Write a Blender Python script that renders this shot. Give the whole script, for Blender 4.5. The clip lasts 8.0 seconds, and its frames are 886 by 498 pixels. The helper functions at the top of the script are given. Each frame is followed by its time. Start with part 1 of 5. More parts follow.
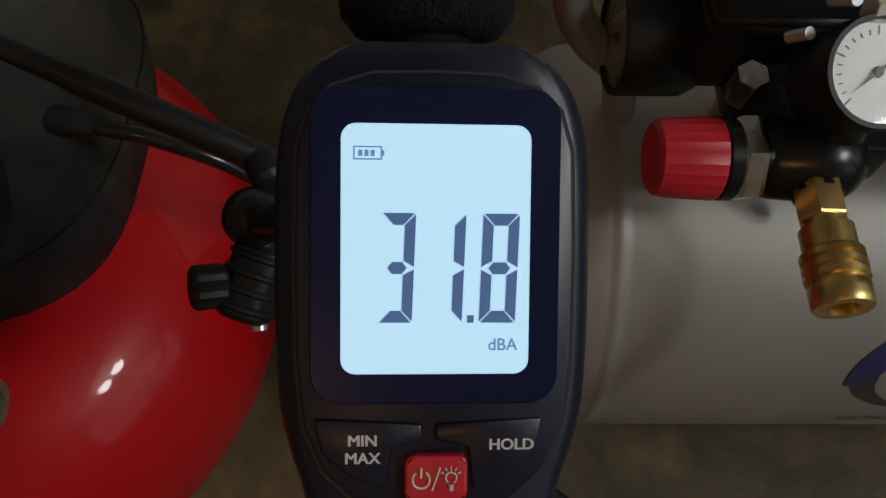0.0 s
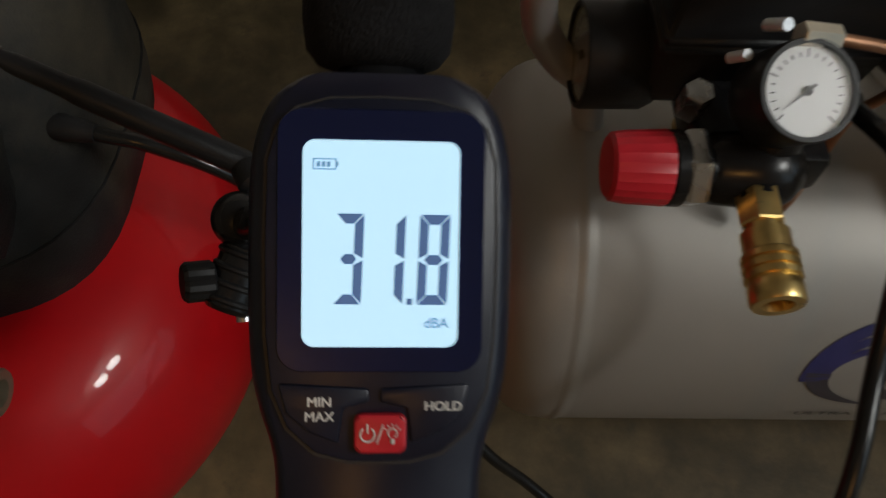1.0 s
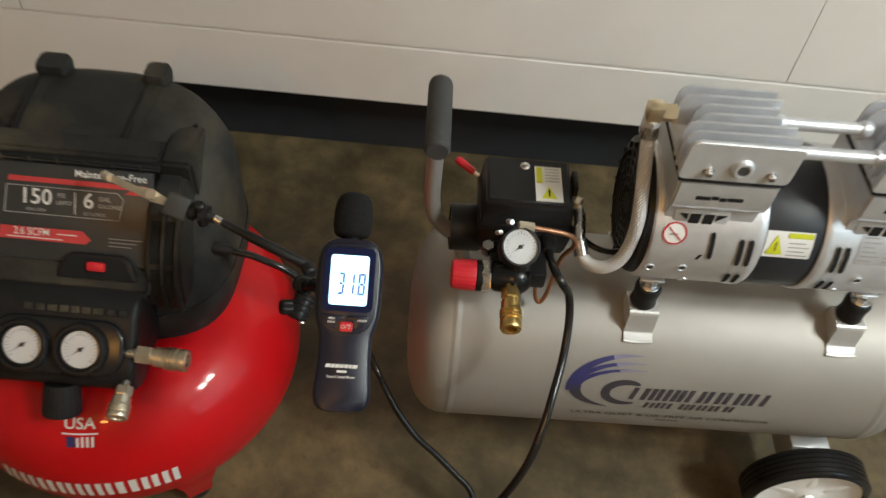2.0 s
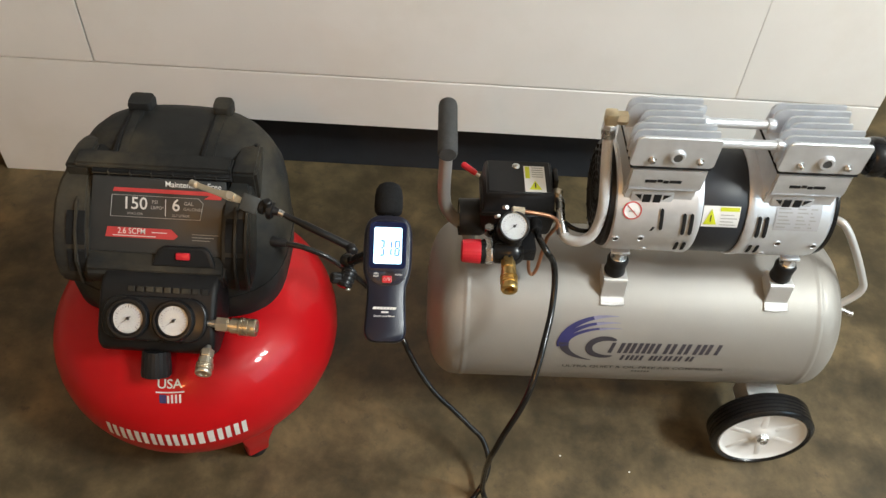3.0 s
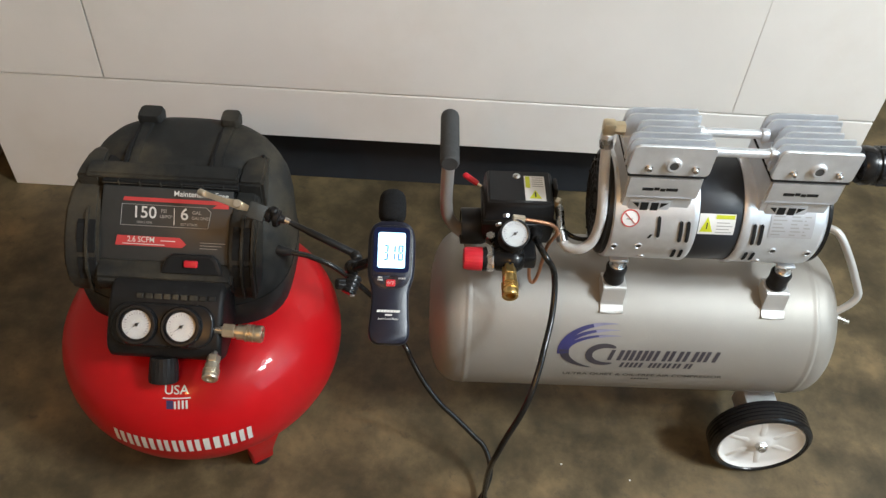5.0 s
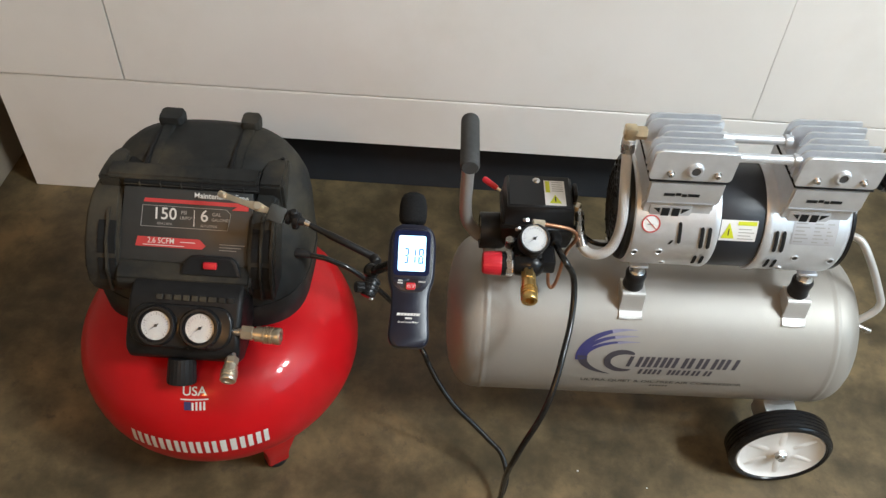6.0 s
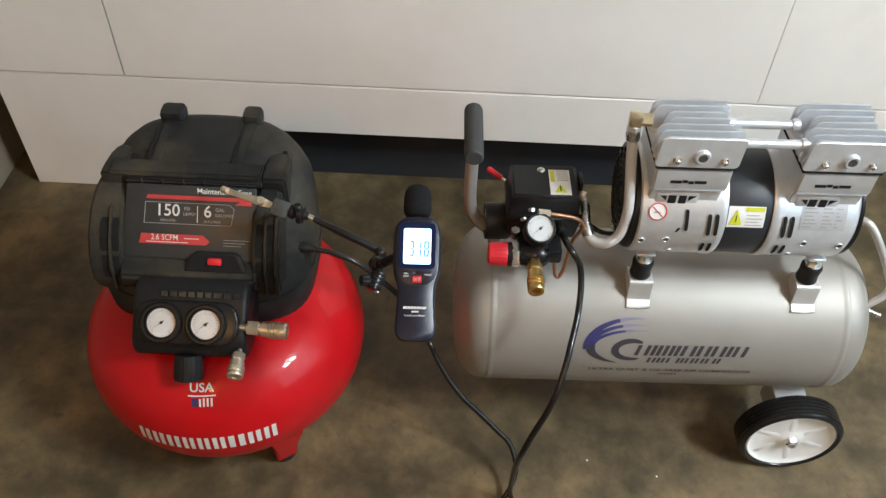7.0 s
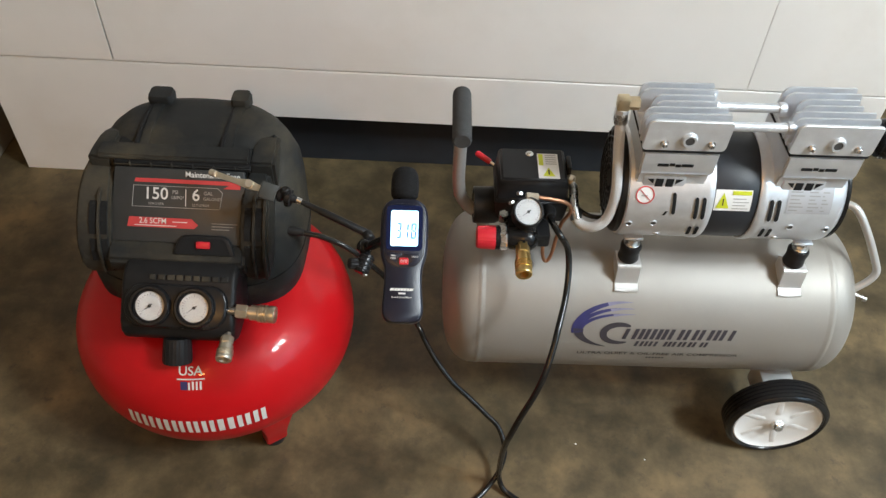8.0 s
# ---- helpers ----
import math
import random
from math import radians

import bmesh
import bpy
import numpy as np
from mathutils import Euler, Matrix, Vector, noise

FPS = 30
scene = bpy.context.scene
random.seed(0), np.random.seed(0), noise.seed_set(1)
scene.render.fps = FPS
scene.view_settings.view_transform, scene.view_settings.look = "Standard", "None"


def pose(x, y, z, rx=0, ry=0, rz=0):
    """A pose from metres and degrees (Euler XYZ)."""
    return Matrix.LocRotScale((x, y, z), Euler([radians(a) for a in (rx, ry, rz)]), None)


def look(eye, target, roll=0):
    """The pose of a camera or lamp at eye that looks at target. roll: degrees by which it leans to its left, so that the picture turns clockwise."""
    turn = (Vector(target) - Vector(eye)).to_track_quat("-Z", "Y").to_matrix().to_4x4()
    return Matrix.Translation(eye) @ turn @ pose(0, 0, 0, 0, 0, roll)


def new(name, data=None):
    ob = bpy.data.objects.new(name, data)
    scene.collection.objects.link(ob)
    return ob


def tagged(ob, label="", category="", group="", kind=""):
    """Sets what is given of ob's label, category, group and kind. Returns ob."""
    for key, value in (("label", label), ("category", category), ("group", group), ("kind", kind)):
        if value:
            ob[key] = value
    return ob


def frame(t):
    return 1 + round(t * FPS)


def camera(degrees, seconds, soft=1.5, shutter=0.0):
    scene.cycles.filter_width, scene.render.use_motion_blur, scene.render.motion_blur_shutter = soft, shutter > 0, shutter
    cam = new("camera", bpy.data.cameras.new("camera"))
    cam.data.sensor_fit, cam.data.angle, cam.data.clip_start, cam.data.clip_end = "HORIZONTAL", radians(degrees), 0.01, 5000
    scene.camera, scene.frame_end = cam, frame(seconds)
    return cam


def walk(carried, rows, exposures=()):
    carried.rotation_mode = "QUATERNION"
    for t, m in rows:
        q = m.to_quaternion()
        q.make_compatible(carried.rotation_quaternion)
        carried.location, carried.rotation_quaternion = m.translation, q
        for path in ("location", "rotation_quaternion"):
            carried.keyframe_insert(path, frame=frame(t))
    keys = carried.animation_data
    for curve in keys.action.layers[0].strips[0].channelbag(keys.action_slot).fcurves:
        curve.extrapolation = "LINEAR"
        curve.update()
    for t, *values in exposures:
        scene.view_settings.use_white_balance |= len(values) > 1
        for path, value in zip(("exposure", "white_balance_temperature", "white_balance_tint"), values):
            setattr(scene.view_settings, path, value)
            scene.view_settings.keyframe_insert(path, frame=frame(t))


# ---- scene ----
cam = camera(57.6, 8.0, soft=1.4, shutter=0.4)
PATH = [
    (0.0, (-0.0943, -0.1120, 0.6685), (-0.0409, 0.6488, -0.6231), 5.44),
    (0.5, (-0.0927, -0.1134, 0.6678), (-0.0457, 0.6497, -0.6227), 5.07),
    (1.0, (-0.0848, -0.1275, 0.6916), (-0.0263, 0.6417, -0.5948), 6.09),
    (1.2, (-0.0717, -0.1574, 0.7464), (-0.0185, 0.6168, -0.5372), 5.95),
    (1.4, (-0.0635, -0.2064, 0.8189), (0.0219, 0.5909, -0.4488), 9.37),
    (1.5, (-0.0541, -0.2405, 0.8673), (0.0188, 0.5793, -0.3867), 9.00),
    (1.6, (-0.0440, -0.2725, 0.9176), (0.0189, 0.5715, -0.3208), 8.95),
    (1.7, (-0.0279, -0.3159, 0.9614), (0.0136, 0.5755, -0.2443), 7.47),
    (2.8, (-0.0404, -0.6350, 1.2095), (-0.0214, 0.3829, 0.1078), 5.41),
    (3.0, (-0.0406, -0.6483, 1.2022), (-0.0232, 0.3739, 0.1046), 3.91),
    (3.5, (-0.0498, -0.6644, 1.2066), (-0.0279, 0.3620, 0.1130), 3.23),
    (4.0, (-0.0428, -0.6690, 1.2062), (-0.0171, 0.3685, 0.1232), 3.40),
    (5.5, (-0.0399, -0.6812, 1.2051), (-0.0407, 0.3742, 0.1392), 3.64),
    (6.0, (-0.0493, -0.6792, 1.2020), (-0.0612, 0.3793, 0.1393), 3.29),
    (6.5, (-0.0508, -0.6753, 1.1992), (-0.0681, 0.3848, 0.1382), 2.42),
    (7.0, (-0.0510, -0.6715, 1.1991), (-0.0696, 0.3722, 0.1220), 2.00),
    (7.5, (-0.0488, -0.6737, 1.1952), (-0.0522, 0.3622, 0.1103), 2.51),
    (8.0, (-0.0425, -0.6792, 1.1946), (-0.0497, 0.3518, 0.1051), 2.48),
]
EXPOSURES = [(0.0, -1.74, 7050, 12), (1.0, -1.58, 7200, 12), (1.5, -0.66, 7900, 6), (1.7, -0.50, 7600, 7), (2.8, 0.10, 6900, 9), (5.0, 0.10, 6500, 9), (8.0, 0.10, 6480, 9)]
walk(cam, [(t, look(eye, target, roll)) for t, eye, target, roll in PATH], EXPOSURES)

# ---- light ----
world = bpy.data.worlds.new("world")
scene.world = world
world.use_nodes = True
sky = world.node_tree.nodes.new("ShaderNodeTexSky")
sky.sky_type, sky.sun_disc, sky.sun_elevation, sky.sun_rotation = "NISHITA", False, radians(40), radians(80)
world.node_tree.links.new(sky.outputs[0], world.node_tree.nodes["Background"].inputs[0])
world.node_tree.nodes["Background"].inputs[1].default_value = 0.1


def area_lamp(name, m, sx, sy, watts, color):
    data = bpy.data.lights.new(name, "AREA")
    data.shape, data.size, data.size_y, data.energy, data.color = "RECTANGLE", sx, sy, watts, color
    ob = new(name, data)
    ob.matrix_world = m
    return ob


# daylight through the window in the east wall
area_lamp("window_daylight", look((2.62, -1.05, 1.5), (0.0, 0.3, 0.4)), 2.3, 1.1, 18, (0.50, 0.78, 1.0))
# the two bulbs under the ceiling
BULBS = [(1.72, -0.58, 2.28), (1.70, -0.93, 2.28)]
for spot in BULBS:
    lamp = bpy.data.lights.new("bulb_light", "POINT")
    lamp.energy, lamp.color, lamp.shadow_soft_size = 112, (0.84, 0.92, 0.97), 0.13
    new("bulb_light", lamp).location = spot
# a warm globe lamp over the other end of the room
WARM = (-0.60, -2.20, 2.25)
lamp = bpy.data.lights.new("globe_light", "POINT")
lamp.energy, lamp.color, lamp.shadow_soft_size = 34, (1.0, 0.50, 0.14), 0.10
new("globe_light", lamp).location = WARM


# ---- materials ----
def nodes_of(name):
    mat = bpy.data.materials.new(name)
    mat.use_nodes = True
    tree = mat.node_tree
    return mat, tree, tree.nodes["Principled BSDF"]


def surface(name, color, rough=0.5, metal=0.0, vary=0.12, scale=30.0, bump=0.0, bump_scale=300.0, coat=0.0, rough_vary=0.1,
            stain=None, stain_scale=6.0, stain_at=(0.55, 0.75), emit=0.0):
    """A painted, moulded or cast surface: base colour with grain and blotches, uneven gloss and fine relief."""
    mat, tree, bsdf = nodes_of(name)
    link = tree.links.new
    coords = tree.nodes.new("ShaderNodeTexCoord")
    grain = tree.nodes.new("ShaderNodeTexNoise")
    grain.inputs["Scale"].default_value, grain.inputs["Detail"].default_value = scale, 6
    link(coords.outputs["Object"], grain.inputs["Vector"])
    ramp = tree.nodes.new("ShaderNodeValToRGB")
    dark, light = [c * (1 - vary) for c in color], [min(1, c * (1 + vary)) for c in color]
    ramp.color_ramp.elements[0].position, ramp.color_ramp.elements[1].position = 0.3, 0.7
    ramp.color_ramp.elements[0].color, ramp.color_ramp.elements[1].color = (*dark, 1), (*light, 1)
    link(grain.outputs["Fac"], ramp.inputs[0])
    out = ramp.outputs[0]
    if stain:
        blot = tree.nodes.new("ShaderNodeTexNoise")
        blot.inputs["Scale"].default_value, blot.inputs["Detail"].default_value, blot.inputs["Roughness"].default_value = stain_scale, 8, 0.62
        link(coords.outputs["Object"], blot.inputs["Vector"])
        mask = tree.nodes.new("ShaderNodeMapRange")
        mask.inputs["From Min"].default_value, mask.inputs["From Max"].default_value = stain_at
        link(blot.outputs["Fac"], mask.inputs["Value"])
        mix = tree.nodes.new("ShaderNodeMix")
        mix.data_type = "RGBA"
        link(mask.outputs[0], mix.inputs[0])
        link(out, mix.inputs[6])
        mix.inputs[7].default_value = (*stain, 1)
        out = mix.outputs[2]
    link(out, bsdf.inputs["Base Color"])
    rr = tree.nodes.new("ShaderNodeMapRange")
    rr.inputs["To Min"].default_value, rr.inputs["To Max"].default_value = max(0.02, rough - rough_vary), min(1, rough + rough_vary)
    link(grain.outputs["Fac"], rr.inputs["Value"])
    link(rr.outputs[0], bsdf.inputs["Roughness"])
    bsdf.inputs["Metallic"].default_value, bsdf.inputs["Coat Weight"].default_value, bsdf.inputs["Coat Roughness"].default_value = metal, coat, 0.04
    if bump:
        fine = tree.nodes.new("ShaderNodeTexNoise")
        fine.inputs["Scale"].default_value, fine.inputs["Detail"].default_value = bump_scale, 3
        link(coords.outputs["Object"], fine.inputs["Vector"])
        b = tree.nodes.new("ShaderNodeBump")
        b.inputs["Strength"].default_value, b.inputs["Distance"].default_value = bump, 0.001
        link(fine.outputs["Fac"], b.inputs["Height"])
        link(b.outputs[0], bsdf.inputs["Normal"])
    if emit:
        bsdf.inputs["Emission Strength"].default_value = emit
        bsdf.inputs["Emission Color"].default_value = (*color, 1)
    return mat


def concrete():
    mat, tree, bsdf = nodes_of("stained_concrete")
    link = tree.links.new
    coords = tree.nodes.new("ShaderNodeTexCoord")

    def noise_at(scale, detail, rough=0.6):
        n = tree.nodes.new("ShaderNodeTexNoise")
        n.inputs["Scale"].default_value, n.inputs["Detail"].default_value, n.inputs["Roughness"].default_value = scale, detail, rough
        n.inputs["Distortion"].default_value = 0.12
        link(coords.outputs["Object"], n.inputs["Vector"])
        return n

    big, mid, fine = noise_at(3.2, 6), noise_at(9, 9, 0.64), noise_at(160, 4)
    ramp = tree.nodes.new("ShaderNodeValToRGB")
    el = ramp.color_ramp.elements
    el[0].position, el[0].color = 0.36, (0.035, 0.0255, 0.0125, 1)
    el[1].position, el[1].color = 0.64, (0.215, 0.146, 0.070, 1)
    for at, col in ((0.46, (0.076, 0.056, 0.028, 1)), (0.54, (0.130, 0.094, 0.047, 1))):
        e = el.new(at)
        e.color = col
    add = tree.nodes.new("ShaderNodeMath")
    add.operation = "MULTIPLY_ADD"
    add.inputs[1].default_value = 0.66
    link(mid.outputs["Fac"], add.inputs[0])
    half = tree.nodes.new("ShaderNodeMath")
    half.operation = "MULTIPLY"
    half.inputs[1].default_value = 0.34
    link(big.outputs["Fac"], half.inputs[0])
    link(half.outputs[0], add.inputs[2])
    link(add.outputs[0], ramp.inputs[0])
    spots = tree.nodes.new("ShaderNodeMapRange")
    spots.inputs["From Min"].default_value, spots.inputs["From Max"].default_value = 0.56, 0.70
    link(noise_at(30, 6, 0.7).outputs["Fac"], spots.inputs["Value"])
    mix = tree.nodes.new("ShaderNodeMix")
    mix.data_type, mix.blend_type = "RGBA", "MIX"
    fade = tree.nodes.new("ShaderNodeMath")
    fade.operation = "MULTIPLY"
    fade.inputs[1].default_value = 0.6
    link(spots.outputs[0], fade.inputs[0])
    link(fade.outputs[0], mix.inputs[0])
    link(ramp.outputs[0], mix.inputs[6])
    mix.inputs[7].default_value = (0.045, 0.036, 0.026, 1)
    link(mix.outputs[2], bsdf.inputs["Base Color"])
    rr = tree.nodes.new("ShaderNodeMapRange")
    rr.inputs["To Min"].default_value, rr.inputs["To Max"].default_value = 0.38, 0.7
    link(mid.outputs["Fac"], rr.inputs["Value"])
    link(rr.outputs[0], bsdf.inputs["Roughness"])
    b = tree.nodes.new("ShaderNodeBump")
    b.inputs["Strength"].default_value, b.inputs["Distance"].default_value = 0.25, 0.001
    link(fine.outputs["Fac"], b.inputs["Height"])
    link(b.outputs[0], bsdf.inputs["Normal"])
    return mat


CONCRETE = concrete()
WHITE_PAINT = surface("white_cabinet_paint", (0.83, 0.80, 0.76), 0.42, vary=0.03, scale=5, bump=0.05, bump_scale=90, stain=(0.76, 0.72, 0.66), stain_scale=3, stain_at=(0.5, 0.8))
WALL_PAINT = surface("grey_wall_paint", (0.24, 0.20, 0.15), 0.7, vary=0.05, scale=4, bump=0.2, bump_scale=120)
CEILING_PAINT = surface("ceiling_paint", (0.38, 0.37, 0.35), 0.8, vary=0.03, scale=5)
# near-black board: the shade under the cabinet is put into its colour
SHADE_BOARD = surface("cabinet_shade_board", (0.018, 0.020, 0.025), 0.8, vary=0.2)
JOINT_BOARD = surface("grey_board", (0.22, 0.21, 0.20), 0.8, vary=0.2)
SILVER = surface("silver_tank_paint", (0.345, 0.328, 0.302), 0.53, metal=0.42, vary=0.06, scale=9, bump=0.05, bump_scale=700, rough_vary=0.09, stain=(0.36, 0.335, 0.29), stain_scale=4, stain_at=(0.45, 0.85))
STEEL_BRACKET = surface("silver_bracket_paint", (0.62, 0.62, 0.61), 0.4, metal=0.45, vary=0.05, scale=25, bump=0.1, bump_scale=400)
CAST = surface("cast_aluminium", (0.72, 0.75, 0.79), 0.38, metal=0.55, vary=0.06, scale=60, bump=0.3, bump_scale=900)
RED_PAINT = surface("red_tank_paint", (0.50, 0.005, 0.009), 0.4, vary=0.05, scale=12, coat=0.32, bump=0.015, bump_scale=40, rough_vary=0.03)
RED_PAINT.node_tree.nodes["Principled BSDF"].inputs["Specular IOR Level"].default_value = 0.18
SHROUD = surface("charcoal_plastic", (0.017, 0.018, 0.018), 0.6, vary=0.25, scale=60, bump=0.45, bump_scale=700, stain=(0.082, 0.068, 0.046), stain_scale=9, stain_at=(0.46, 0.76))
BLACK = surface("black_plastic", (0.014, 0.014, 0.015), 0.42, vary=0.15, scale=60, bump=0.15, bump_scale=900)
GLOSS_BLACK = surface("glossy_black_plastic", (0.012, 0.012, 0.013), 0.25, vary=0.1, scale=40, rough_vary=0.08)
RUBBER = surface("black_rubber", (0.016, 0.016, 0.017), 0.5, vary=0.2, scale=80, bump=0.2, bump_scale=700)
CORD_BLACK = surface("black_cord_jacket", (0.012, 0.012, 0.012), 0.22, vary=0.15, scale=90)
CHROME = surface("nickel_plate", (0.74, 0.67, 0.55), 0.33, metal=0.85, vary=0.08, scale=90, rough_vary=0.1)
TYRE = surface("glossy_tyre_rubber", (0.010, 0.010, 0.011), 0.22, vary=0.2, scale=80, bump=0.1, bump_scale=500)
PALE_BRASS = surface("pale_brass", (0.74, 0.62, 0.42), 0.33, metal=0.85, vary=0.08, scale=90)
DARK_PRINT = surface("dark_grey_print", (0.06, 0.055, 0.05), 0.5, vary=0.08, scale=60)
STEEL = surface("bright_steel", (0.66, 0.66, 0.66), 0.28, metal=1.0, vary=0.06, scale=90)
BRASS = surface("brass", (0.80, 0.56, 0.22), 0.3, metal=0.95, vary=0.1, scale=120, rough_vary=0.08)
COPPER = surface("copper", (0.42, 0.21, 0.12), 0.42, metal=0.8, vary=0.15, scale=90)
WHITE_PLASTIC = surface("white_plastic", (0.86, 0.86, 0.85), 0.4, vary=0.03, scale=20)
GAUGE_DULL = surface("gauge_dial_grey", (0.50, 0.52, 0.53), 0.35, vary=0.05, scale=40)
GREY_PIPE = surface("grey_pipe_paint", (0.40, 0.39, 0.38), 0.4, metal=0.5, vary=0.08, scale=40)
GRIP = surface("grey_foam_grip", (0.045, 0.046, 0.047), 0.75, vary=0.2, scale=120, bump=0.6, bump_scale=700)
FOAM = surface("black_foam", (0.012, 0.012, 0.013), 0.95, vary=0.3, scale=500, bump=1.0, bump_scale=1300)
RED_PLASTIC = surface("red_plastic", (0.62, 0.02, 0.035), 0.38, vary=0.06, scale=60)
RED_PRINT = surface("red_print", (0.52, 0.045, 0.05), 0.5, vary=0.08, scale=60)
WHITE_PRINT = surface("white_print", (0.72, 0.72, 0.70), 0.5, vary=0.05, scale=60)
GREY_PRINT = surface("grey_print", (0.34, 0.34, 0.33), 0.5, vary=0.05, scale=60)
LABEL_WHITE = surface("white_label", (0.8, 0.8, 0.79), 0.4, vary=0.02, scale=20)
LABEL_SILVER = surface("silver_label", (0.52, 0.53, 0.56), 0.4, metal=0.3, vary=0.03, scale=20)
LABEL_DARK = surface("dark_label", (0.035, 0.037, 0.038), 0.4, vary=0.1, scale=40)
YELLOW = surface("yellow_green_print", (0.62, 0.66, 0.03), 0.45, vary=0.04, scale=30)
# near-black for painted shade in openings; also colours gaskets, seams and guard fins
SHADE_BLACK = surface("hole_shade_and_black_parts", (0.003, 0.003, 0.0035), 0.9, vary=0.2)
INK = surface("black_ink", (0.02, 0.02, 0.022), 0.5, vary=0.1, scale=50)
LOGO_DARK = surface("charcoal_ink", (0.045, 0.04, 0.05), 0.45, vary=0.1, scale=50)
LOGO_BLUE = surface("violet_blue_ink", (0.035, 0.035, 0.13), 0.4, vary=0.15, scale=50)
LOGO_PALE = surface("pale_violet_ink", (0.23, 0.22, 0.33), 0.4, vary=0.15, scale=50)
# blue in the meter's case and window colours imitates glare from the lit display
METER_BODY = surface("glow_tinted_case_plastic", (0.0060, 0.0082, 0.0215), 0.36, vary=0.1, scale=60, bump=0.03, bump_scale=1500)
METER_GLASS = surface("glow_tinted_meter_window", (0.0058, 0.0105, 0.046), 0.14, vary=0.05, scale=20, rough_vary=0.03)
LCD = surface("lit_display", (0.46, 0.76, 1.0), 0.3, vary=0.01, scale=20, emit=2.3)
LCD_INK = surface("display_segments", (0.09, 0.19, 0.43), 0.4, vary=0.03, scale=20, emit=0.9)
LCD_FAINT = surface("display_icon", (0.14, 0.32, 0.55), 0.4, vary=0.03, scale=20, emit=1.3)
MOTOR_SHELL = surface("satin_black_shell", (0.020, 0.023, 0.030), 0.45, vary=0.1, scale=30, bump=0.05, bump_scale=500)
# darker copy of the cast metal: shade inside sockets and holes as colour
SHADED_CAST = surface("cast_in_shade", (0.10, 0.10, 0.10), 0.5, metal=0.6, vary=0.2, scale=80)
GAUGE_FACE = surface("gauge_dial_white", (0.82, 0.82, 0.80), 0.35, vary=0.02, scale=20)
BULB_GLASS = surface("bulb_glass", (1.0, 0.8, 0.55), 0.3, vary=0.01, emit=6.0)


for dull, level in ((SHROUD, 0.25), (BLACK, 0.25), (GLOSS_BLACK, 0.35), (RUBBER, 0.3), (FOAM, 0.2)):
    dull.node_tree.nodes["Principled BSDF"].inputs["Specular IOR Level"].default_value = level


def glass():
    mat, tree, bsdf = nodes_of("clear_lens")
    bsdf.inputs["Transmission Weight"].default_value, bsdf.inputs["Roughness"].default_value, bsdf.inputs["IOR"].default_value = 1.0, 0.03, 1.45
    return mat


def braid():
    """Woven steel wire: two crossing spiral waves as relief."""
    mat, tree, bsdf = nodes_of("braided_steel")
    link = tree.links.new
    uv = tree.nodes.new("ShaderNodeUVMap")
    uv.uv_map = "UVMap"
    heights = []
    for sign in (1, -1):
        sep = tree.nodes.new("ShaderNodeMapping")
        sep.inputs["Rotation"].default_value[2] = radians(45 * sign)
        link(uv.outputs[0], sep.inputs[0])
        wave = tree.nodes.new("ShaderNodeTexWave")
        wave.inputs["Scale"].default_value = 0.36
        link(sep.outputs[0], wave.inputs["Vector"])
        heights.append(wave)
    top = tree.nodes.new("ShaderNodeMath")
    top.operation = "MULTIPLY"
    link(heights[0].outputs["Fac"], top.inputs[0])
    link(heights[1].outputs["Fac"], top.inputs[1])
    ramp = tree.nodes.new("ShaderNodeValToRGB")
    ramp.color_ramp.elements[0].color, ramp.color_ramp.elements[1].color = (0.50, 0.50, 0.51, 1), (1.0, 1.0, 1.0, 1)
    ramp.color_ramp.elements[1].position = 0.30
    link(top.outputs[0], ramp.inputs[0])
    link(ramp.outputs[0], bsdf.inputs["Base Color"])
    b = tree.nodes.new("ShaderNodeBump")
    b.inputs["Strength"].default_value, b.inputs["Distance"].default_value = 0.8, 0.001
    link(top.outputs[0], b.inputs["Height"])
    link(b.outputs[0], bsdf.inputs["Normal"])
    bsdf.inputs["Metallic"].default_value, bsdf.inputs["Roughness"].default_value = 0.2, 0.3
    return mat


GLASS, BRAID = glass(), braid()


# ---- shapes ----
def part(name, bm, material, parent=None, label="", smooth=40):
    """Links a bmesh as one mesh object under a thing or a part."""
    me = bpy.data.meshes.new(name)
    bmesh.ops.recalc_face_normals(bm, faces=bm.faces)
    bm.to_mesh(me)
    bm.free()
    me.materials.append(material)
    if smooth:
        me.shade_smooth()
        me.set_sharp_from_angle(angle=radians(smooth))
    ob = new(name, me)
    if parent:
        ob.parent = parent
        ob.matrix_parent_inverse = parent.matrix_world.inverted()
    if label:
        ob["label"] = label
    return ob


def thing(name, at, label, category, group="", kind=""):
    ob = new(name)
    ob.empty_display_size = 0.05
    ob.matrix_world = at if isinstance(at, Matrix) else Matrix.Translation(at)
    bpy.context.view_layer.update()
    return tagged(ob, label, category, group, kind)


def box(lo, hi, bevel=0.0, seg=2, bm=None, m=None):
    out = bm or bmesh.new()
    lo, hi = Vector(lo), Vector(hi)
    made = bmesh.ops.create_cube(out, size=1.0, matrix=Matrix.Translation((lo + hi) / 2) @ Matrix.Diagonal((*(hi - lo), 1)))
    if bevel:
        edges = list({e for v in made["verts"] for e in v.link_edges})
        made = bmesh.ops.bevel(out, geom=edges, offset=bevel, segments=seg, affect="EDGES", profile=0.5)
    if m is not None:
        bmesh.ops.transform(out, matrix=m, verts=out.verts)
    return out


def frame_along(d):
    d = Vector(d).normalized()
    side = d.cross(Vector((0, 0, 1)) if abs(d.z) < 0.95 else Vector((1, 0, 0))).normalized()
    return d, side, side.cross(d)


